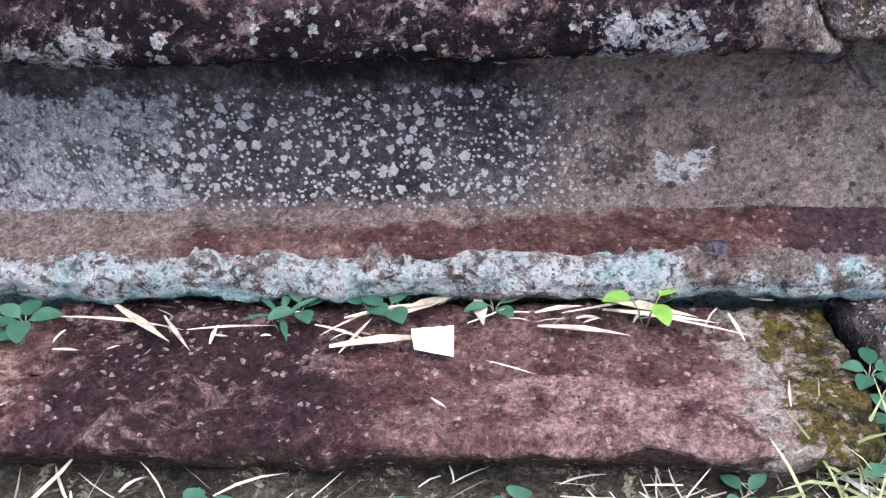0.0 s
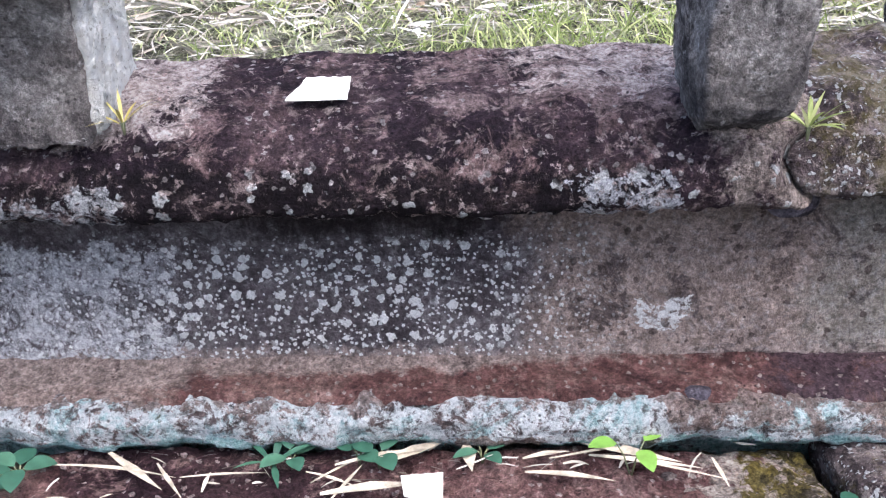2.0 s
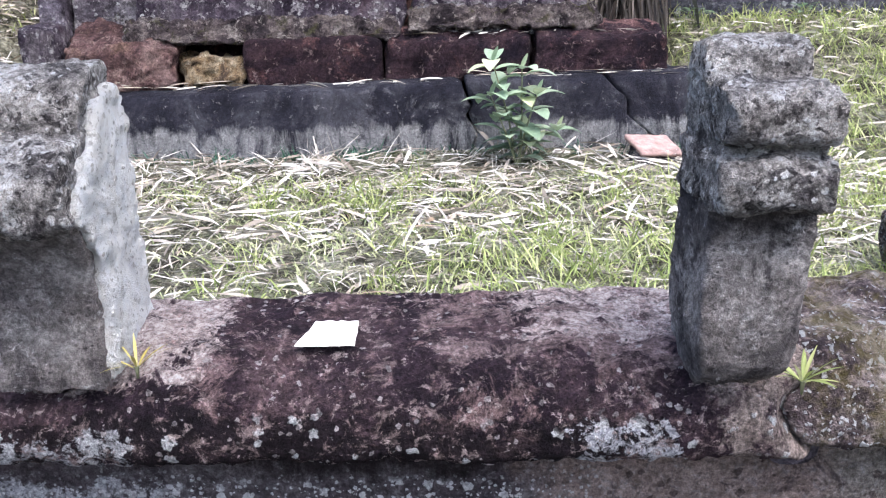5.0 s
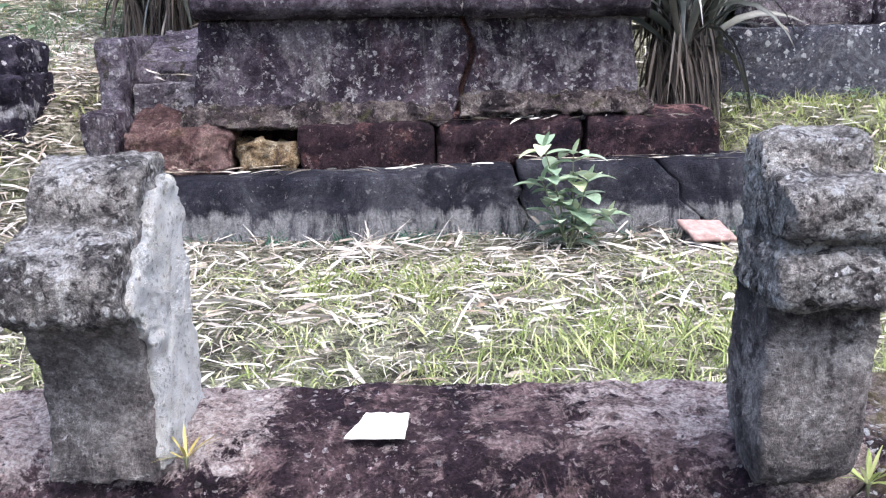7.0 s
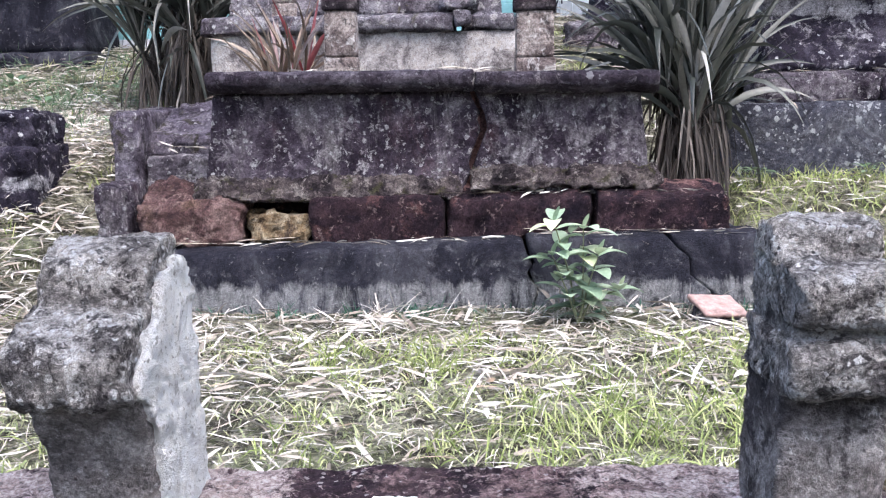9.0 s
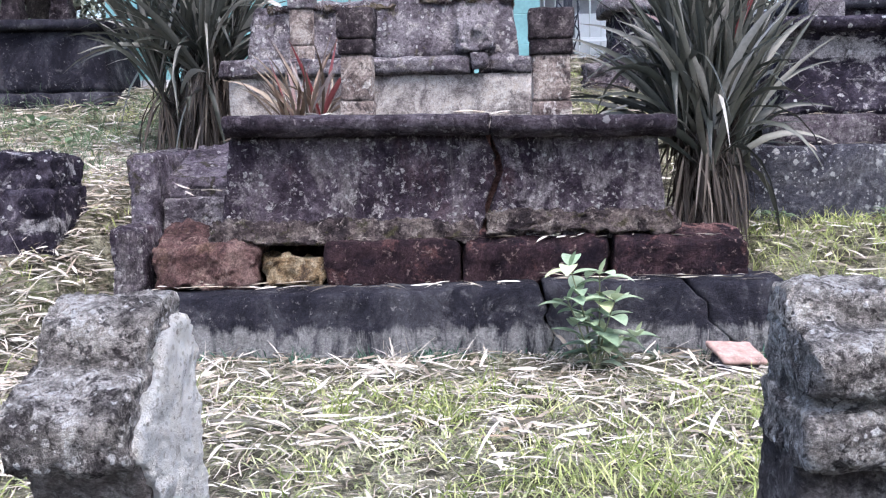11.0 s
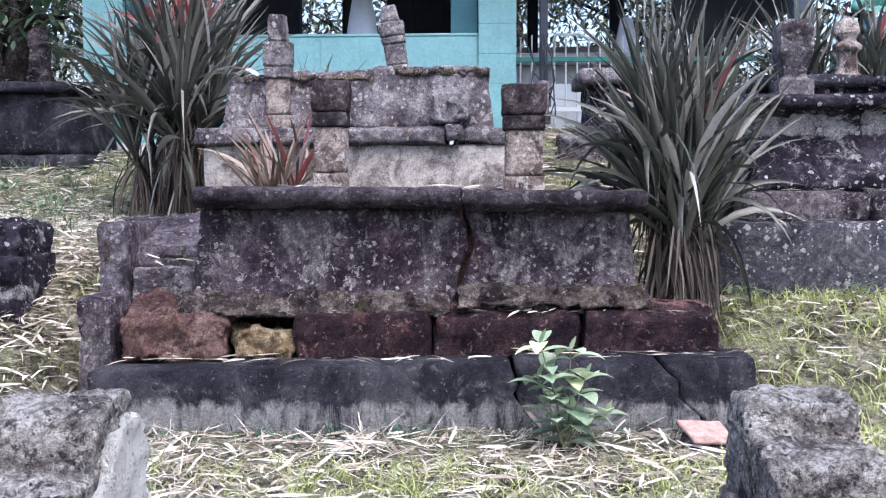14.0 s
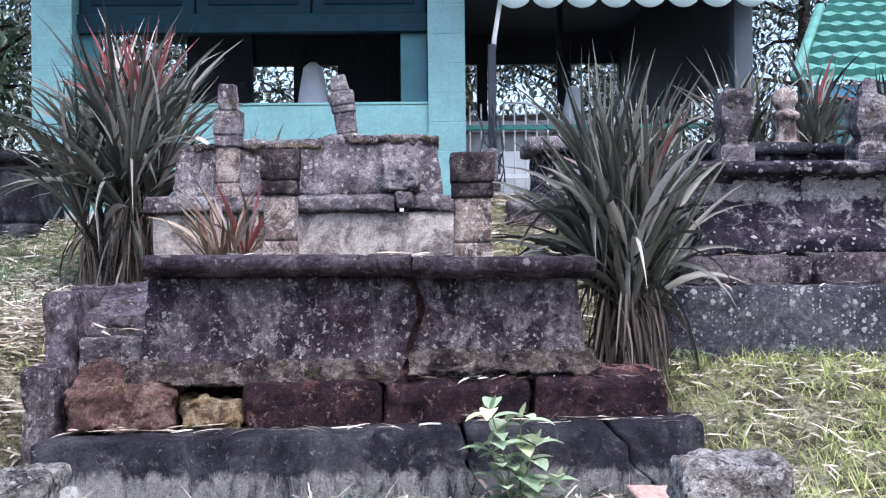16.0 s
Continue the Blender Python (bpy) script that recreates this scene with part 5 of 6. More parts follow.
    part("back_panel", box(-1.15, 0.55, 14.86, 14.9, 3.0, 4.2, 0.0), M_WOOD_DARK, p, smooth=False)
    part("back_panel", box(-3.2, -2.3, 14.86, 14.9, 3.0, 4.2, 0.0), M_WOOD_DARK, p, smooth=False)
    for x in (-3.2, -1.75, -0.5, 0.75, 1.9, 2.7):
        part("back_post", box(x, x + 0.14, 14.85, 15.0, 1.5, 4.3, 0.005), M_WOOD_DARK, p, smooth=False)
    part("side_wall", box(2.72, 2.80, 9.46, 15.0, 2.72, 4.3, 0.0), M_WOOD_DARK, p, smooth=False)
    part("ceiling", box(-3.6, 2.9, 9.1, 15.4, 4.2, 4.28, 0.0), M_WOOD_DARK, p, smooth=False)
    # out of view; front overhang lengthened to shade the shutters
    part("roof", box(-3.9, 3.1, 8.1, 15.7, 4.28, 4.36, 0.01), M_ROOF, p, smooth=False)


def pale_cloth(x, y, z, h, w, label):
    """A marker wrapped in white cloth tied at the top."""
    bm = bmesh.new()
    n, rows = 28, []
    for k in range(13):
        f = k / 12
        r = w * (0.5 - 0.24 * f ** 1.8) if f < 0.93 else w * 0.09
        rows.append([bm.verts.new((r * math.cos(math.tau * i / n) * (1 + 0.09 * math.sin(i * 1.9 + k * 0.2) * (1 - f)), 0.7 * r * math.sin(math.tau * i / n) * (1 + 0.09 * math.sin(i * 2.7)), h * f)) for i in range(n)])
    for a, b in zip(rows, rows[1:]):
        for i in range(n):
            bm.faces.new((a[i], a[(i + 1) % n], b[(i + 1) % n], b[i]))
    bm.faces.new(rows[-1])
    bm.faces.new(rows[0][::-1])
    ob = part("cloth_wrap", bm, M_CLOTH)
    ob.location = (x, y, z)
    return tagged(ob, label, "wrapped marker", "wrapped markers")


pavilion()
table = thing("shrine_table", "low concrete platform inside the pavilion", "platform")
part("slab", box(-1.6, 1.8, 10.0, 11.2, 2.30, 2.40, 0.01), M_CONCRETE, table, smooth=False)
part("base", box(-1.5, 1.7, 10.1, 11.1, 1.6, 2.30, 0.01), M_CONCRETE, table, smooth=False)
pale_cloth(-1.01, 10.3, 2.40, 0.60, 0.30, "tall marker wrapped in bluish white cloth")
pale_cloth(1.43, 10.3, 2.40, 0.36, 0.20, "small marker wrapped in bluish white cloth")


def fence():
    f = thing("fence", "white barred fence with a green rail before the pavilion", "fence")
    part("rail", box(0.40, 2.6, 9.86, 9.90, 2.30, 2.345, 0.004), M_GREEN, f, smooth=False)
    part("rail", box(0.40, 2.6, 9.86, 9.90, 1.86, 1.90, 0.004), M_BAR, f, smooth=False)
    for i in range(22):
        x = 0.44 + i * 0.1
        bm = bmesh.new()
        tube(bm, [(0, 0, 1.60), (0, 0, 2.52 + 0.02 * math.sin(i))], 0.008, 0.008, 6)
        o = part("bar", bm, M_BAR, f)
        o.location = (x, 9.88, 0)
    bm = bmesh.new()
    tube(bm, [(0.72, 9.8, 2.4), (0.75, 9.8, 2.53), (0.95, 9.8, 2.53), (1.15, 9.8, 2.44)], 0.012, 0.012, 6)
    part("handrail", bm, M_BAR, f)
    part("panel", box(0.72, 2.5, 10.0, 10.03, 1.6, 2.12, 0.003), M_WHITEWALL, f, smooth=False)


fence()
bm = bmesh.new()
rnd = random.Random(3)
for i in range(9):
    a, b = Vector((rnd.uniform(0.42, 0.70), 8.97, rnd.uniform(2.1, 2.45))), Vector((rnd.uniform(0.42, 0.72), 8.96, rnd.uniform(1.65, 1.9)))
    tube(bm, [a, a.lerp(b, 0.3) + Vector((rnd.uniform(-.06, .06), -0.03, 0)), a.lerp(b, 0.7) + Vector((rnd.uniform(-.06, .06), -0.03, 0)), b], 0.006, 0.006, 5)
tagged(part("cables", bm, M_WOOD_DARK), "tangle of dark cables hung on the post", "cable", kind="stuff")


def tiled_roof():
    r = thing("tiled_roof_house", "small house with a turquoise wavy tiled roof and blue eave", "house")
    bm = bmesh.new()
    rows, cols = 70, 90
    x0, x1, y0, y1, z0, z1 = 4.42, 9.5, 12.9, 15.6, 3.20, 5.1
    g = []
    for j in range(rows + 1):
        v = j / rows
        row = []
        for i in range(cols + 1):
            u = i / cols
            left = x0 + 1.55 * v
            x = left + (x1 - left) * u
            step = (v * 10) % 1.0
            row.append(bm.verts.new((x, y0 + (y1 - y0) * v - 0.10 * (1 - step), z0 + (z1 - z0) * v - 0.065 * step + 0.016 * math.sin(x * 24))))
        g.append(row)
    for j in range(rows):
        for i in range(cols):
            bm.faces.new((g[j][i], g[j][i + 1], g[j + 1][i + 1], g[j + 1][i]))
    part("roof", bm, M_ROOF, r, smooth=False)
    part("hip_ridge", block(-0.06, 0.06, -0.05, 2.2, -0.04, 0.06, 0.08, 0.03, 0.003), M_ROOF, r).matrix_basis = Matrix.Translation((4.42, 12.85, 3.24)) @ Matrix.Rotation(radians(-29.9), 4, 'Z') @ Matrix.Rotation(radians(33.5), 4, 'X')
    part("eave_board", box(4.55, 9.5, 12.95, 13.0, 3.02, 3.16, 0.005), M_BLUE, r, smooth=False)
    part("wall", box(5.0, 9.4, 13.2, 15.5, 1.2, 3.1, 0.0), M_TEAL_MID, r, smooth=False)


tiled_roof()


# ---- plants ----
def spiky_plant(x, y, z, h, spread, n, seed, label, red=0.18, skirt=True, dark=True, lean=1.0):
    """Canes of several heights, each with a rosette of arching sword leaves and, below it, withered ones."""
    rnd = random.Random(seed)
    e = thing("spiky_plant", label, "plant", at=(x, y, z))
    canes = []
    k = 11 if skirt else 5
    for i in range(k):
        a = math.tau * i / k + rnd.uniform(-0.4, 0.4)
        out = rnd.uniform(0.15, 1.0)
        b = Vector((math.cos(a), math.sin(a), 0)) * 0.10 * spread / 0.5 * out + Vector((0, 0, -0.05))
        hh = h * (0.62 - 0.34 * out * rnd.uniform(0.6, 1.1)) if skirt else h * rnd.uniform(0.08, 0.25)
        t = b + Vector((math.cos(a), math.sin(a), 0)) * spread * 0.30 * out + Vector((0, 0, hh))
        stems = bmesh.new()
        tube(stems, [b, b.lerp(t, 0.5) + Vector((rnd.uniform(-.03, .03), rnd.uniform(-.03, .03), 0.02)), t], 0.017, 0.010, 6)
        part("stem", stems, M_BARK, e)
        canes.append((b, t, a, out))
    live, tips, dead = bmesh.new(), bmesh.new(), bmesh.new()
    for i in range(n):
        b, t, ca, out = canes[i % k]
        f = rnd.random() ** 0.8
        o = b.lerp(t, 0.45 + 0.55 * f) if skirt else b.lerp(t, 0.2 + 0.8 * f)
        a = rnd.uniform(0, math.tau) if rnd.random() < 0.6 else ca + rnd.gauss(0, 0.7)
        up = 0.7 + 3.6 * f ** 1.3 * rnd.uniform(0.45, 1.3)
        d = Vector((math.cos(a) * lean, math.sin(a) * lean, up))
        length = (h * 0.36 + 0.12) * rnd.uniform(0.7, 1.3)
        sag = rnd.uniform(0.2, 1.1) * (1.4 - 0.9 * f) + (rnd.uniform(1.5, 3.5) if rnd.random() < 0.10 else 0)
        young = f > 0.80 and (out < 0.5 or not skirt) and rnd.random() < red * 5
        wide = rnd.uniform(0.024, 0.046) * (0.25 + 0.75 * min(1, h / 1.3))
        blade(tips if young else live, o, d, length * (0.85 if young else 1), wide, sag * (0.4 if young else 1), 7, rnd.uniform(-1.1, 1.1), rnd.uniform(-0.8, 0.8), 0.4)
    if skirt:
        for i in range(int(n * 2.2)):
            b, t, ca, out = canes[i % k]
            o = b.lerp(t, rnd.uniform(0.15, 0.85))
            a = rnd.uniform(0, math.tau)
            blade(dead, o, (math.cos(a), math.sin(a), rnd.uniform(-1.6, 0.2)), h * rnd.uniform(0.14, 0.32), rnd.uniform(0.007, 0.018), rnd.uniform(3.0, 7.0), 5, rnd.uniform(-1, 1), rnd.uniform(-0.8, 0.8), 0.5)
        part("dead_leaves", dead, M_DEADLEAF, e, "hanging brown withered leaves")
    else:
        dead.free()
    part("leaves", live, M_SPIKE if dark else M_SPIKE_BROWN, e)
    part("young_leaves", tips, M_SPIKE_RED, e, "reddish young leaves")
    return e


spiky_plant(-1.78, 6.85, 1.05, 1.78, 0.62, 430, 11, "tall clump of dark sword-shaped leaves with red tips", 0.3, lean=0.8)
spiky_plant(0.985, 5.42, 0.60, 1.62, 0.42, 330, 12, "tall clump of grey-green sword-shaped leaves with withered skirt", 0.05, lean=0.60)
spiky_plant(-1.00, 5.78, 1.06, 0.86, 0.34, 85, 13, "small clump of red-brown sword-shaped leaves", 0.14, False, False, 1.25)
spiky_plant(2.50, 8.6, 1.50, 1.35, 0.45, 130, 14, "far clump of sword-shaped leaves behind the tomb", 0.05)
spiky_plant(2.95, 8.3, 1.45, 1.30, 0.45, 130, 15, "far clump of sword-shaped leaves behind the tomb", 0.05)
spiky_plant(3.75, 8.6, 1.45, 1.40, 0.45, 130, 16, "far clump of sword-shaped leaves behind the tomb", 0.05)
spiky_plant(-1.35, 8.7, 1.45, 1.25, 0.40, 120, 17, "clump of reddish sword-shaped leaves by the low wall", 0.35, False)


def leafy(bm, base, direction, length, width, bend=0.4, segs=2):
    blade(bm, base, direction, length, width, bend, segs, random.uniform(-0.4, 0.4), 0, 0.3)


def oval_leaf(bm, base, direction, length, width, bend):
    """A broad oval leaf with a pointed tip, creased at its rib and hanging towards the end."""
    d = Vector(direction).normalized()
    side = d.cross(Vector((0, 0, 1))).normalized()
    p, rows, n = Vector(base), [], 8
    for i in range(n + 1):
        f = i / n
        w = width * 0.5 * math.sin(math.pi * f ** 0.85) ** 0.8 + 0.0006
        up = side.cross(d)
        rows.append([bm.verts.new(p - side * w + up * w * 0.25), bm.verts.new(p), bm.verts.new(p + side * w + up * w * 0.25)])
        d = (d + Vector((0, 0, -bend / n))).normalized()
        p = p + d * (length / n)
    for a, b in zip(rows, rows[1:]):
        bm.faces.new((a[0], a[1], b[1], b[0]))
        bm.faces.new((a[1], a[2], b[2], b[1]))


def bush(x, y, z):
    rnd = random.Random(31)
    random.seed(31)
    e = thing("bush", "young shrub with pale green opposite leaves by the plinth", "shrub", at=(x, y, z))
    stems = (((0, 0, -0.02), (-0.03, 0, 0.18), (-0.09, -0.01, 0.39)), ((0.01, 0, -0.02), (0.02, 0.01, 0.18), (0.02, 0.0, 0.36)), ((0, 0, -0.02), (0.05, 0, 0.10), (0.15, -0.02, 0.13)), ((0, 0, 0), (-0.04, -0.03, 0.12), (-0.10, -0.05, 0.27)), ((0, 0, 0), (0.03, -0.04, 0.14), (0.07, -0.05, 0.27)))
    sb, lb = bmesh.new(), bmesh.new()
    for st in stems:
        pts = resample(st, 0.02)
        tube(sb, pts, 0.005, 0.002, 6)
        n = 7
        for i in range(2, n + 1):
            p = pts[min(len(pts) - 1, int(i / n * (len(pts) - 1)))]
            a = i * 1.57 + rnd.uniform(-0.4, 0.4)
            for s in (0, math.pi):
                d = Vector((math.cos(a + s), math.sin(a + s) * 0.8, rnd.uniform(0.25, 0.8)))
                oval_leaf(lb, p, d, rnd.uniform(0.10, 0.15), rnd.uniform(0.054, 0.072), rnd.uniform(0.6, 1.4))
        oval_leaf(lb, pts[-1], (0.2, -0.3, 0.8), 0.07, 0.022, 0.3)
    part("stem", sb, M_STEM, e)
    part("leaves", lb, M_BUSH, e)


bush(0.355, 4.24, lie(0.355, 4.24))


def little_plant(name, x, y, z, leaves, length, width, material, seed, label, category, up=0.5, stem=0.05, group=""):
    rnd = random.Random(seed)
    e = thing(name, label, category, group, at=(x, y, z))
    bm, sb = bmesh.new(), bmesh.new()
    for i in range(leaves):
        a = math.tau * i / leaves + rnd.uniform(-0.3, 0.3) - 1.2
        tip = Vector((math.cos(a) * stem * 0.4, math.sin(a) * stem * 0.4, stem * rnd.uniform(0.7, 1.1)))
        tube(sb, [(0, 0, -0.01), tip * 0.5 + Vector((0, 0, 0.004)), tip], 0.0016, 0.001, 5)
        if width > 0.018:
            oval_leaf(bm, tip, (math.cos(a), math.sin(a), up * rnd.uniform(0.2, 0.9)), length * rnd.uniform(0.7, 1.1), width * rnd.uniform(0.9, 1.2), 0.5)
            continue
        blade(bm, tip, (math.cos(a), math.sin(a), up * rnd.uniform(0.4, 1.1)), length * rnd.uniform(0.8, 1.15), width * rnd.uniform(0.9, 1.1), 0.5, 5, rnd.uniform(-0.3, 0.3), 0, 0.2)
    part("stem", sb, M_STEM, e)
    part("leaves", bm, material, e)


little_plant("sprout", 0.283, 1.585, -0.075, 3, 0.050, 0.026, M_SPROUT, 3, "bright green three-leaved seedling in the crevice", "seedling", 0.35, 0.065)
for i, (x, y, z, n, l, w) in enumerate(((-0.235, 1.635, -0.07, 4, 0.05, 0.026), (-0.262, 1.625, -0.075, 5, 0.055, 0.012), (-0.13, 1.632, -0.065, 3, 0.04, 0.028), (-0.10, 1.625, -0.07, 3, 0.045, 0.03), (0.06, 1.625, -0.07, 4, 0.04, 0.02),
                                        (-0.65, 1.63, -0.07, 5, 0.05, 0.03), (0.58, 1.47, -0.10, 5, 0.045, 0.026), (0.60, 1.40, -0.13, 6, 0.05, 0.024), (0.64, 1.33, -0.15, 6, 0.05, 0.03), (0.57, 1.33, -0.15, 4, 0.05, 0.03),
                                        (-0.375, 1.325, -0.17, 3, 0.03, 0.03), (-0.33, 1.318, -0.17, 3, 0.03, 0.03), (0.065, 1.315, -0.17, 3, 0.03, 0.03), (-0.09, 1.31, -0.17, 3, 0.03, 0.026), (0.37, 1.315, -0.17, 4, 0.034, 0.02), (-0.71, 1.60, -0.08, 6, 0.045, 0.03))):
    little_plant("weed", x, y, z, n, l, w, M_CLOVER, 50 + i, "small dark green round-leaved weed by the stones", "weed", 0.6, 0.022, "weeds by the stones")
little_plant("grass_tuft", 0.492, 1.60, 0.455, 14, 0.060, 0.006, M_GRASS, 71, "pale grass tuft growing in the slab's joint", "grass tuft", 1.5, 0.012)
little_plant("grass_tuft", -0.425, 1.70, 0.462, 8, 0.055, 0.005, M_STRAWGRASS, 72, "dry yellowish grass tuft at the headstone's foot", "grass tuft", 1.2, 0.012)


rnd = random.Random(77)
for i, (x, y, s) in enumerate(((-2.55, 6.55, 1.0), (-2.95, 7.1, 1.3), (-2.35, 7.25, 0.9), (-3.3, 6.7, 1.2), (-2.75, 7.7, 1.2), (-1.95, 5.95, 0.7), (-3.1, 5.9, 1.0), (1.35, 5.55, 0.7), (1.9, 5.6, 0.6))):
    little_plant("weed", x, y, lie(x, y), 12, 0.10 * s, 0.035 * s, M_BUSHDARK, 90 + i, "leafy green weed growing through the litter", "weed", 0.7, 0.12 * s, "weeds on the slope")


# ---- litter and grass ----
def litter(name, n, where, seed, label, size=(0.07, 0.16), tilt=0.25, width=(0.010, 0.019), mat=None, segs=3):
    rnd = random.Random(seed)
    bm = bmesh.new()
    for i in range(n):
        x, y = where(rnd)
        a = rnd.uniform(-1.57, 1.57) + (math.pi if rnd.random() < 0.5 else 0)
        d = Vector((math.cos(a), math.sin(a), rnd.uniform(-0.05, tilt) * (3 if rnd.random() < 0.15 else 1)))
        blade(bm, (x, y, lie(x, y) + rnd.uniform(0.002, 0.03)), d, rnd.uniform(*size) * rnd.choice((0.6, 0.8, 1.0, 1.2)), rnd.uniform(*width) * rnd.choice((0.45, 0.7, 1.0, 1.0)), rnd.uniform(0.0, 0.6), segs, rnd.uniform(-1.0, 1.0), rnd.uniform(-0.4, 0.4), 0.2)
    tagged(part(name, bm, mat or M_STRAW), label, "leaf litter", kind="stuff")


def outside_tombs(x, y):
    return not (-1.6 < x < 1.1 and 4.47 < y < 5.7) and not (x > 1.25 and y > 5.72) and not (-1.5 < x < 0.2 and 6.2 < y < 7.0)


def pick(x0, x1, y0, y1, power=1.0):
    def f(rnd):
        while True:
            x, y = rnd.uniform(x0, x1), y0 + (y1 - y0) * rnd.random() ** power
            if outside_tombs(x, y):
                return x, y
    return f


litter("bamboo_litter", 1100, pick(-1.5, 1.6, 3.4, 4.44), 1, "pale dry bamboo leaves strewn before the plinth", (0.08, 0.18), 0.3, (0.010, 0.020))
litter("bamboo_litter", 360, pick(-1.6, 1.7, 1.98, 3.7), 2, "pale dry bamboo leaves scattered over the grass", (0.08, 0.17), 0.35, (0.012, 0.022))
litter("bamboo_litter", 8000, pick(-3.2, -1.4, 2.4, 7.2), 3, "thick pale dry bamboo leaves covering the slope")
litter("bamboo_litter", 1500, pick(-4.5, -1.6, 6.4, 9.2), 4, "thin pale dry leaves on the bank")
litter("bamboo_litter", 1900, pick(1.1, 3.6, 3.2, 5.7), 5, "pale dry bamboo leaves in the grass")
litter("bamboo_litter", 1300, pick(0.1, 1.6, 5.7, 9.2), 6, "thin pale dry leaves on the bank")
litter("twigs", 5200, pick(-3.2, -1.4, 2.2, 7.0), 19, "fine dry straw matted over the slope", (0.08, 0.2), 0.3, (0.003, 0.008))
litter("twigs", 1200, pick(-1.6, 1.6, 3.8, 4.44), 7, "thin straw and twigs before the plinth", (0.06, 0.16), 0.4, (0.003, 0.006))
litter("twigs", 4600, pick(-1.5, 1.6, 2.0, 4.2), 17, "thin straw between the grass blades", (0.04, 0.12), 0.4, (0.003, 0.006))
litter("twigs", 480, pick(-1.0, 1.1, 1.15, 1.36), 8, "dry straw along the foot of the red block", (0.05, 0.13), 0.0, (0.003, 0.007))


def grass(n, where, seed, label, size=(0.03, 0.09), clump=0.0, mat=None):
    rnd = random.Random(seed)
    bm = bmesh.new()
    cx = cy = 0
    for i in range(n):
        if i % 14 == 0 or not clump:
            cx, cy = where(rnd)
            tall = rnd.uniform(0.7, 1.35)
        x, y = cx + rnd.gauss(0, clump), cy + rnd.gauss(0, clump)
        a = rnd.uniform(0, math.tau)
        blade(bm, (x, y, lie(x, y) - 0.004), (math.cos(a) * 0.5, math.sin(a) * 0.5, rnd.uniform(0.5, 1.4)), rnd.uniform(*size) * tall, rnd.uniform(0.003, 0.006), rnd.uniform(0.1, 1.4), 3, rnd.uniform(-1, 1), 0, 0.3)
    tagged(part("grass", bm, mat or M_GRASS), label, "grass", kind="stuff")


def meadow(rnd):
    while True:
        x, y = rnd.uniform(-1.7, 1.9), rnd.uniform(1.98, 4.0)
        if noise.noise((x * 1.6, y * 1.6, 4)) + 0.28 * x > -0.1 + rnd.uniform(-0.3, 0.3):
            return x, y


grass(7500, meadow, 21, "short fresh green grass between the tombs", (0.03, 0.11), 0.035)
grass(11000, pick(-1.7, 1.8, 1.98, 4.1), 22, "thin short yellowish grass between the tombs", (0.02, 0.045), 0.06, M_GRASSPALE)
grass(8500, pick(1.12, 3.8, 3.4, 5.72), 23, "fresh green grass before the dark tomb", (0.04, 0.12), 0.05)
grass(1500, pick(-3.4, -1.6, 4.0, 8.8), 24, "sparse green grass on the littered slope", (0.03, 0.09), 0.05)
litter("bamboo_litter", 2600, pick(-4.2, -1.75, 5.6, 8.8), 33, "pale straw among the weeds of the bank", (0.08, 0.2), 0.3, (0.005, 0.014))
grass(2400, pick(-3.9, -1.75, 5.9, 8.6), 31, "dull green weeds and fern on the bank", (0.06, 0.17), 0.06, M_BUSHDARK)
grass(1200, pick(0.2, 1.5, 5.8, 9.2), 25, "thin grass beside the path", (0.03, 0.09), 0.05)
grass(700, pick(-1.45, 1.1, 4.36, 4.45), 26, "dark low weeds along the plinth's foot", (0.02, 0.07), 0.02, M_CLOVER)
grass(500, pick(0.5, 1.2, 1.2, 1.42), 27, "pale grass beside the red block", (0.05, 0.14), 0.03, M_GRASSPALE)

def scraps(n, boxes, seed, label, size=1.0):
    """Bits of dry leaf and crumbs caught on ledges. boxes: (x0, x1, y0, y1, z)."""
    rnd = random.Random(seed)
    bm = bmesh.new()
    for i in range(n):
        x0, x1, y0, y1, z = boxes[rnd.randrange(len(boxes))]
        a = rnd.gauss(0, 0.5) + (math.pi if rnd.random() < 0.5 else 0)
        blade(bm, (rnd.uniform(x0, x1), rnd.uniform(y0, y1), z + rnd.uniform(0.0, 0.012)), (math.cos(a), math.sin(a), rnd.uniform(-0.05, 0.15)), rnd.uniform(0.02, 0.13) * size, rnd.uniform(0.003, 0.013) * size, rnd.uniform(0, 0.5), 3, rnd.uniform(-1, 1), rnd.uniform(-0.5, 0.5), 0.3)
    tagged(part("leaf_scraps", bm, M_STRAW), label, "leaf litter", kind="stuff")


scraps(95, ((-1.45, 1.05, 4.49, 4.62, 0.50), (-1.45, 0.1, 4.55, 4.64, 0.485), (0.1, 1.05, 4.48, 4.62, 0.515)), 61, "scraps of dry leaf caught on the plinth ledge")
scraps(55, ((-0.70, 0.95, 4.66, 4.76, 0.668), (-0.1, 0.95, 4.66, 4.74, 0.667)), 62, "scraps of dry leaf on the red step stones")
scraps(70, ((-1.1, 0.7, 4.72, 5.4, 1.18), (-1.6, -1.2, 4.7, 5.6, 0.87), (-1.45, -1.2, 4.95, 5.1, 0.74)), 63, "scraps of dry leaf on the tomb slab")
scraps(45, ((-0.62, 0.5, 1.56, 1.665, -0.066), (-0.3, 0.4, 1.58, 1.665, -0.066)), 64, "crumbs of straw on the red block", 0.5)
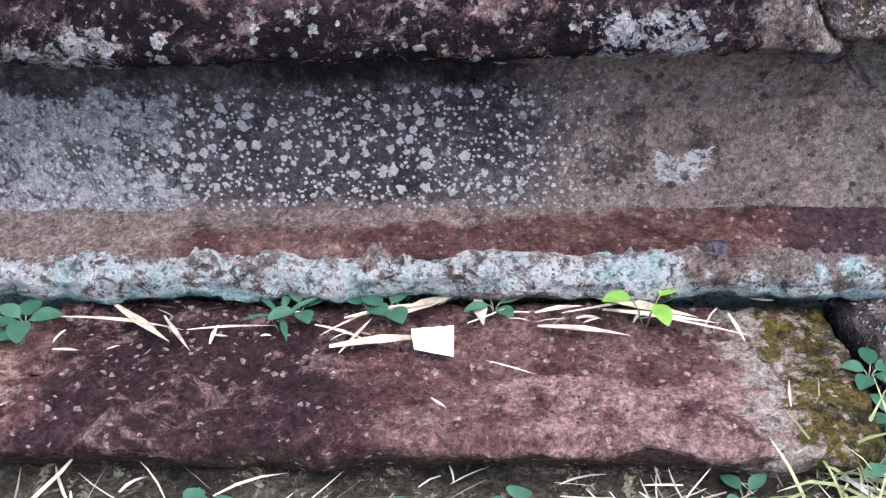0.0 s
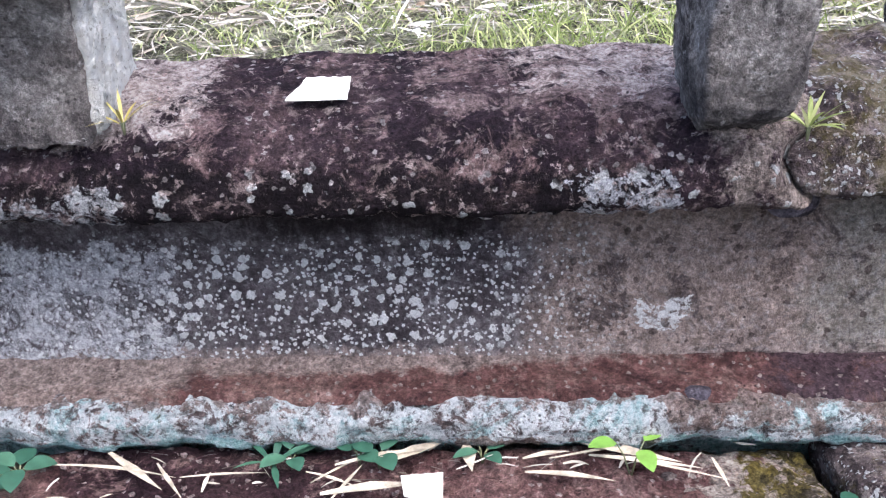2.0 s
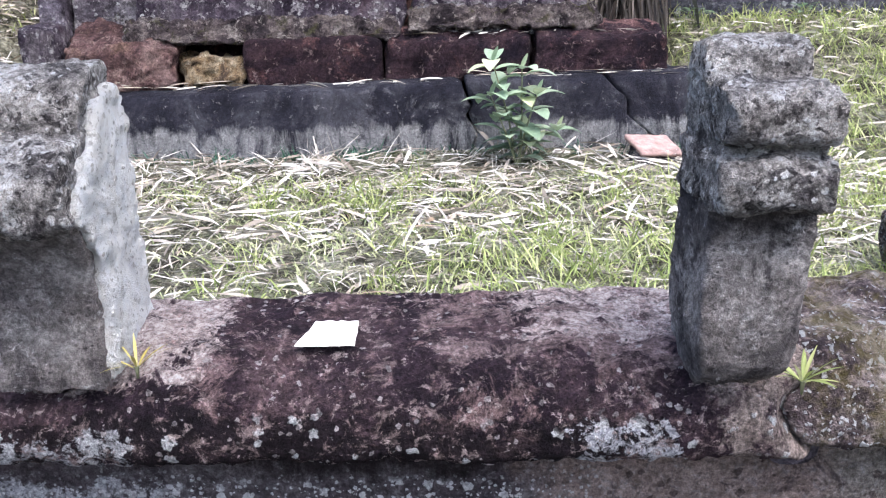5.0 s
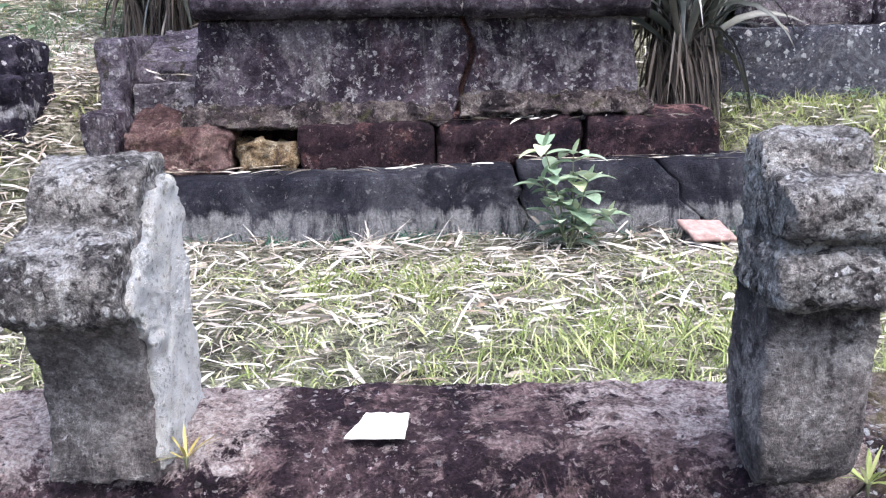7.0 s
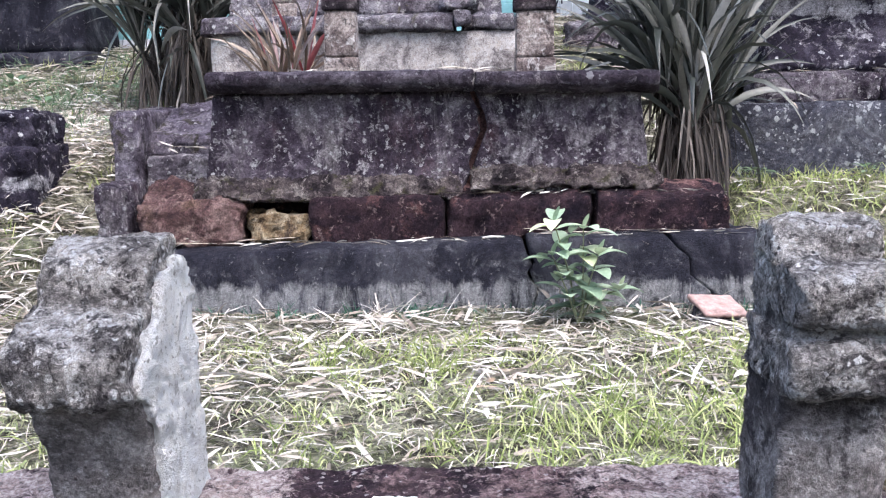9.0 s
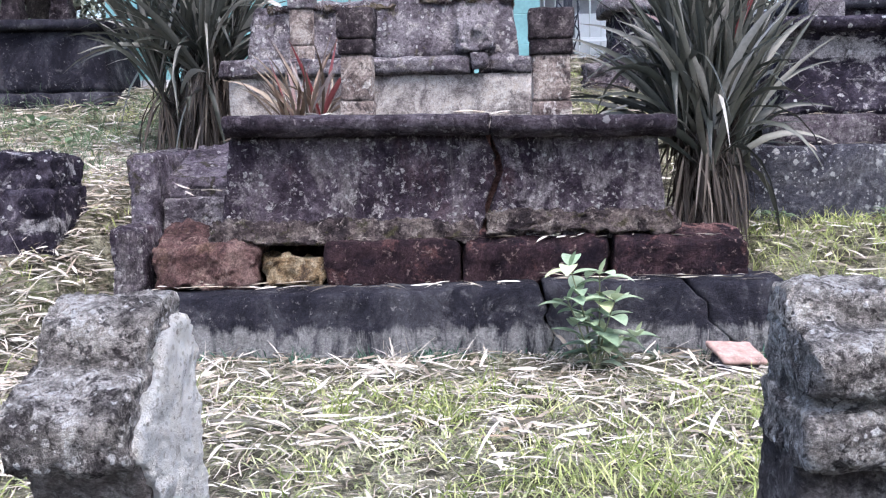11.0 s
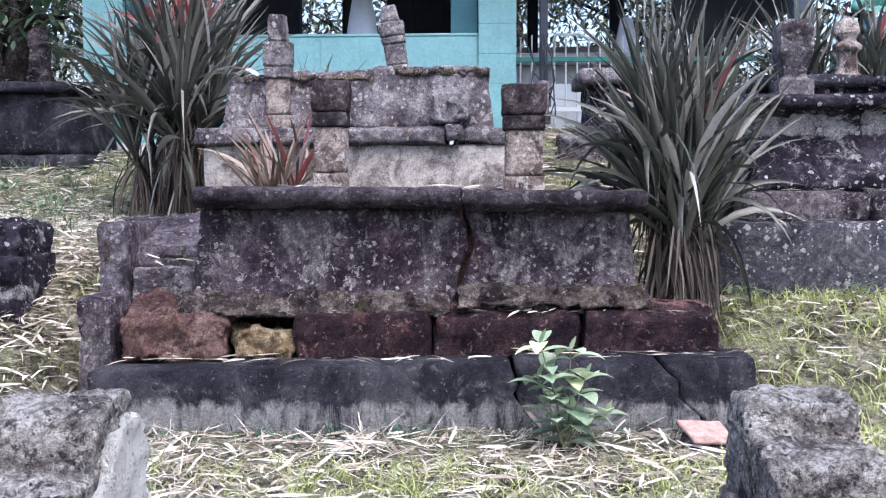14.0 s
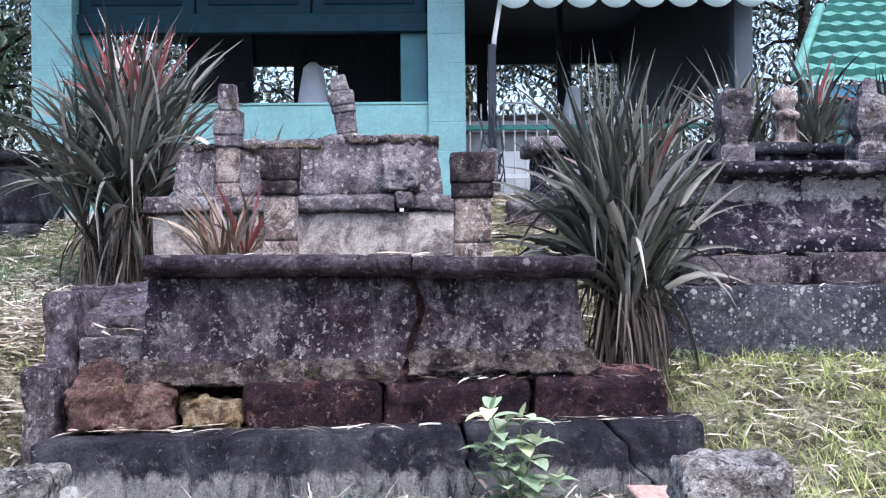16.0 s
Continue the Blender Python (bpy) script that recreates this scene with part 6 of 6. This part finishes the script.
scraps(120, ((1.25, 3.4, 5.72, 5.85, 1.01), (-1.4, 0.1, 6.3, 6.8, 1.85), (1.45, 3.3, 5.9, 6.0, 1.16)), 65, "scraps of dry leaf on the farther tombs")

grass(170, pick(-1.45, 1.25, 4.30, 4.44), 28, "dry bent stalks standing along the plinth", (0.04, 0.12), 0.05, M_STRAW)

# single dry leaves lying on the stones
for i, (x, y, z, a, l, w) in enumerate(((-0.52, 1.665, -0.058, -48, 0.135, 0.018), (-0.185, 1.545, -0.062, 9, 0.155, 0.022), (-0.10, 1.60, -0.055, 24, 0.13, 0.028), (-0.165, 1.60, -0.052, 16, 0.15, 0.014), (0.12, 1.575, -0.062, -9, 0.135, 0.016),
                                         (0.20, 1.64, -0.055, -27, 0.17, 0.020), (0.035, 1.645, -0.055, -86, 0.07, 0.022), (0.12, 1.605, -0.060, 18, 0.075, 0.012), (0.16, 1.60, -0.058, 8, 0.16, 0.008), (0.22, 1.60, -0.055, -15, 0.17, 0.010),
                                         (0.28, 1.585, -0.055, -24, 0.16, 0.007), (-0.60, 1.64, -0.058, -6, 0.2, 0.008), (-0.44, 1.635, -0.060, -62, 0.10, 0.007), (-0.40, 1.60, -0.062, 3, 0.13, 0.005), (-0.36, 1.56, -0.06, 88, 0.05, 0.006),
                                         (-0.17, 1.53, -0.062, 58, 0.10, 0.006), (-0.21, 1.60, -0.062, -20, 0.09, 0.005), (-0.20, 1.57, -0.06, 40, 0.11, 0.006), (-0.59, 1.565, -0.062, -3, 0.04, 0.005), (-0.51, 1.56, -0.062, 30, 0.02, 0.004),
                                         (-0.66, 1.43, -0.068, 35, 0.05, 0.004), (-0.04, 1.43, -0.066, -50, 0.03, 0.004), (0.04, 1.50, -0.062, -28, 0.08, 0.004), (0.41, 1.60, -0.07, -85, 0.07, 0.007), (0.45, 1.41, -0.09, 80, 0.06, 0.004),
                                         (-0.06, 4.66, 0.672, 178, 0.28, 0.012), (0.10, 4.67, 0.668, 170, 0.22, 0.012), (0.55, 4.60, 0.52, -30, 0.2, 0.012), (-1.30, 4.55, 0.49, 10, 0.25, 0.014), (-0.90, 4.58, 0.50, 20, 0.2, 0.014), (0.62, 4.55, 0.525, -12, 0.25, 0.016),
                                         (0.30, 4.56, 0.515, 4, 0.22, 0.018), (-0.15, 4.58, 0.505, -60, 0.18, 0.014), (-0.68, 4.62, 0.50, 80, 0.10, 0.010), (-0.17, 4.74, 1.182, 3, 0.12, 0.03), (0.80, 1.70, 0.475, 14, 0.13, 0.006), (-1.25, 5.0, 0.73, 30, 0.28, 0.012), (-1.38, 4.9, 0.87, -8, 0.3, 0.008))):
    bm = bmesh.new()
    blade(bm, (0, 0, 0.004), (1, 0, 0.05), l, w, 0.12, 6, random.uniform(-0.2, 0.2), random.uniform(-0.2, 0.2), 0.25)
    ob = part("dry_leaf", bm, M_STRAWPALE)
    ob.matrix_basis = pose(x, y, z, 0, 0, a)
    tagged(ob, "long dry pale bamboo leaf lying on stone" if w > 0.009 else "thin dry straw stalk lying on stone", "dry leaf", "dry leaves on the stones")


# ---- trees behind ----
def tree(x, y, h, r, seed, n=1300, label="dark leafy tree behind the pavilion", low=0.3, leaf=None):
    rnd = random.Random(seed)
    z = lie(x, y)
    e = thing("tree", label, "tree", "trees behind", at=(x, y, z))
    tb, lb = bmesh.new(), bmesh.new()
    tube(tb, [(0, 0, -0.3), (rnd.uniform(-.2, .2), 0, h * 0.4), (rnd.uniform(-.4, .4), 0.1, h * 0.85)], 0.16, 0.05, 8)
    for i in range(26):
        a, f = rnd.uniform(0, math.tau), rnd.uniform(low, 1)
        b = Vector((0, 0, h * f * 0.8))
        t = b + Vector((math.cos(a), math.sin(a), rnd.uniform(0.0, 0.7))) * r * rnd.uniform(0.5, 1.1)
        tube(tb, [b, b.lerp(t, 0.5) + Vector((0, 0, 0.1)), t], 0.04, 0.01, 5)
        for k in range(int(n / 26)):
            p = b.lerp(t, rnd.uniform(0.3, 1.1)) + Vector((rnd.gauss(0, 1), rnd.gauss(0, 1), rnd.gauss(0, 1))) * r * 0.16
            leafy(lb, p, (rnd.uniform(-1, 1), rnd.uniform(-1, 1), rnd.uniform(-1, 0.6)), rnd.uniform(0.10, 0.20), rnd.uniform(0.04, 0.08))
    part("trunk", tb, M_BARK, e)
    part("crown", lb, leaf or M_TREE, e)


for i, (x, y, h, r) in enumerate(((-7.5, 15, 7, 2.4), (-5.2, 17, 7, 2.2), (-3.6, 18.5, 6, 2.0), (-1.2, 19, 6.5, 2.2), (0.8, 18.5, 6, 2.0), (2.6, 19.5, 7, 2.2), (4.6, 19, 8, 2.4), (6.2, 17.5, 8, 2.3), (8.4, 19, 8, 2.6), (-10.5, 18, 8, 3.0), (11.5, 20, 8, 3.0), (3.7, 16.8, 7.0, 1.5), (-5.9, 13.8, 6.0, 1.7), (-8.5, 19.5, 8.0, 2.6))):
    tree(x, y, h, r, 200 + i, 5200, low=0.12)
tree(-4.35, 10.3, 3.4, 0.9, 240, 800, "leafy green shrub tree beside the pavilion", 0.05, M_BUSHDARK)
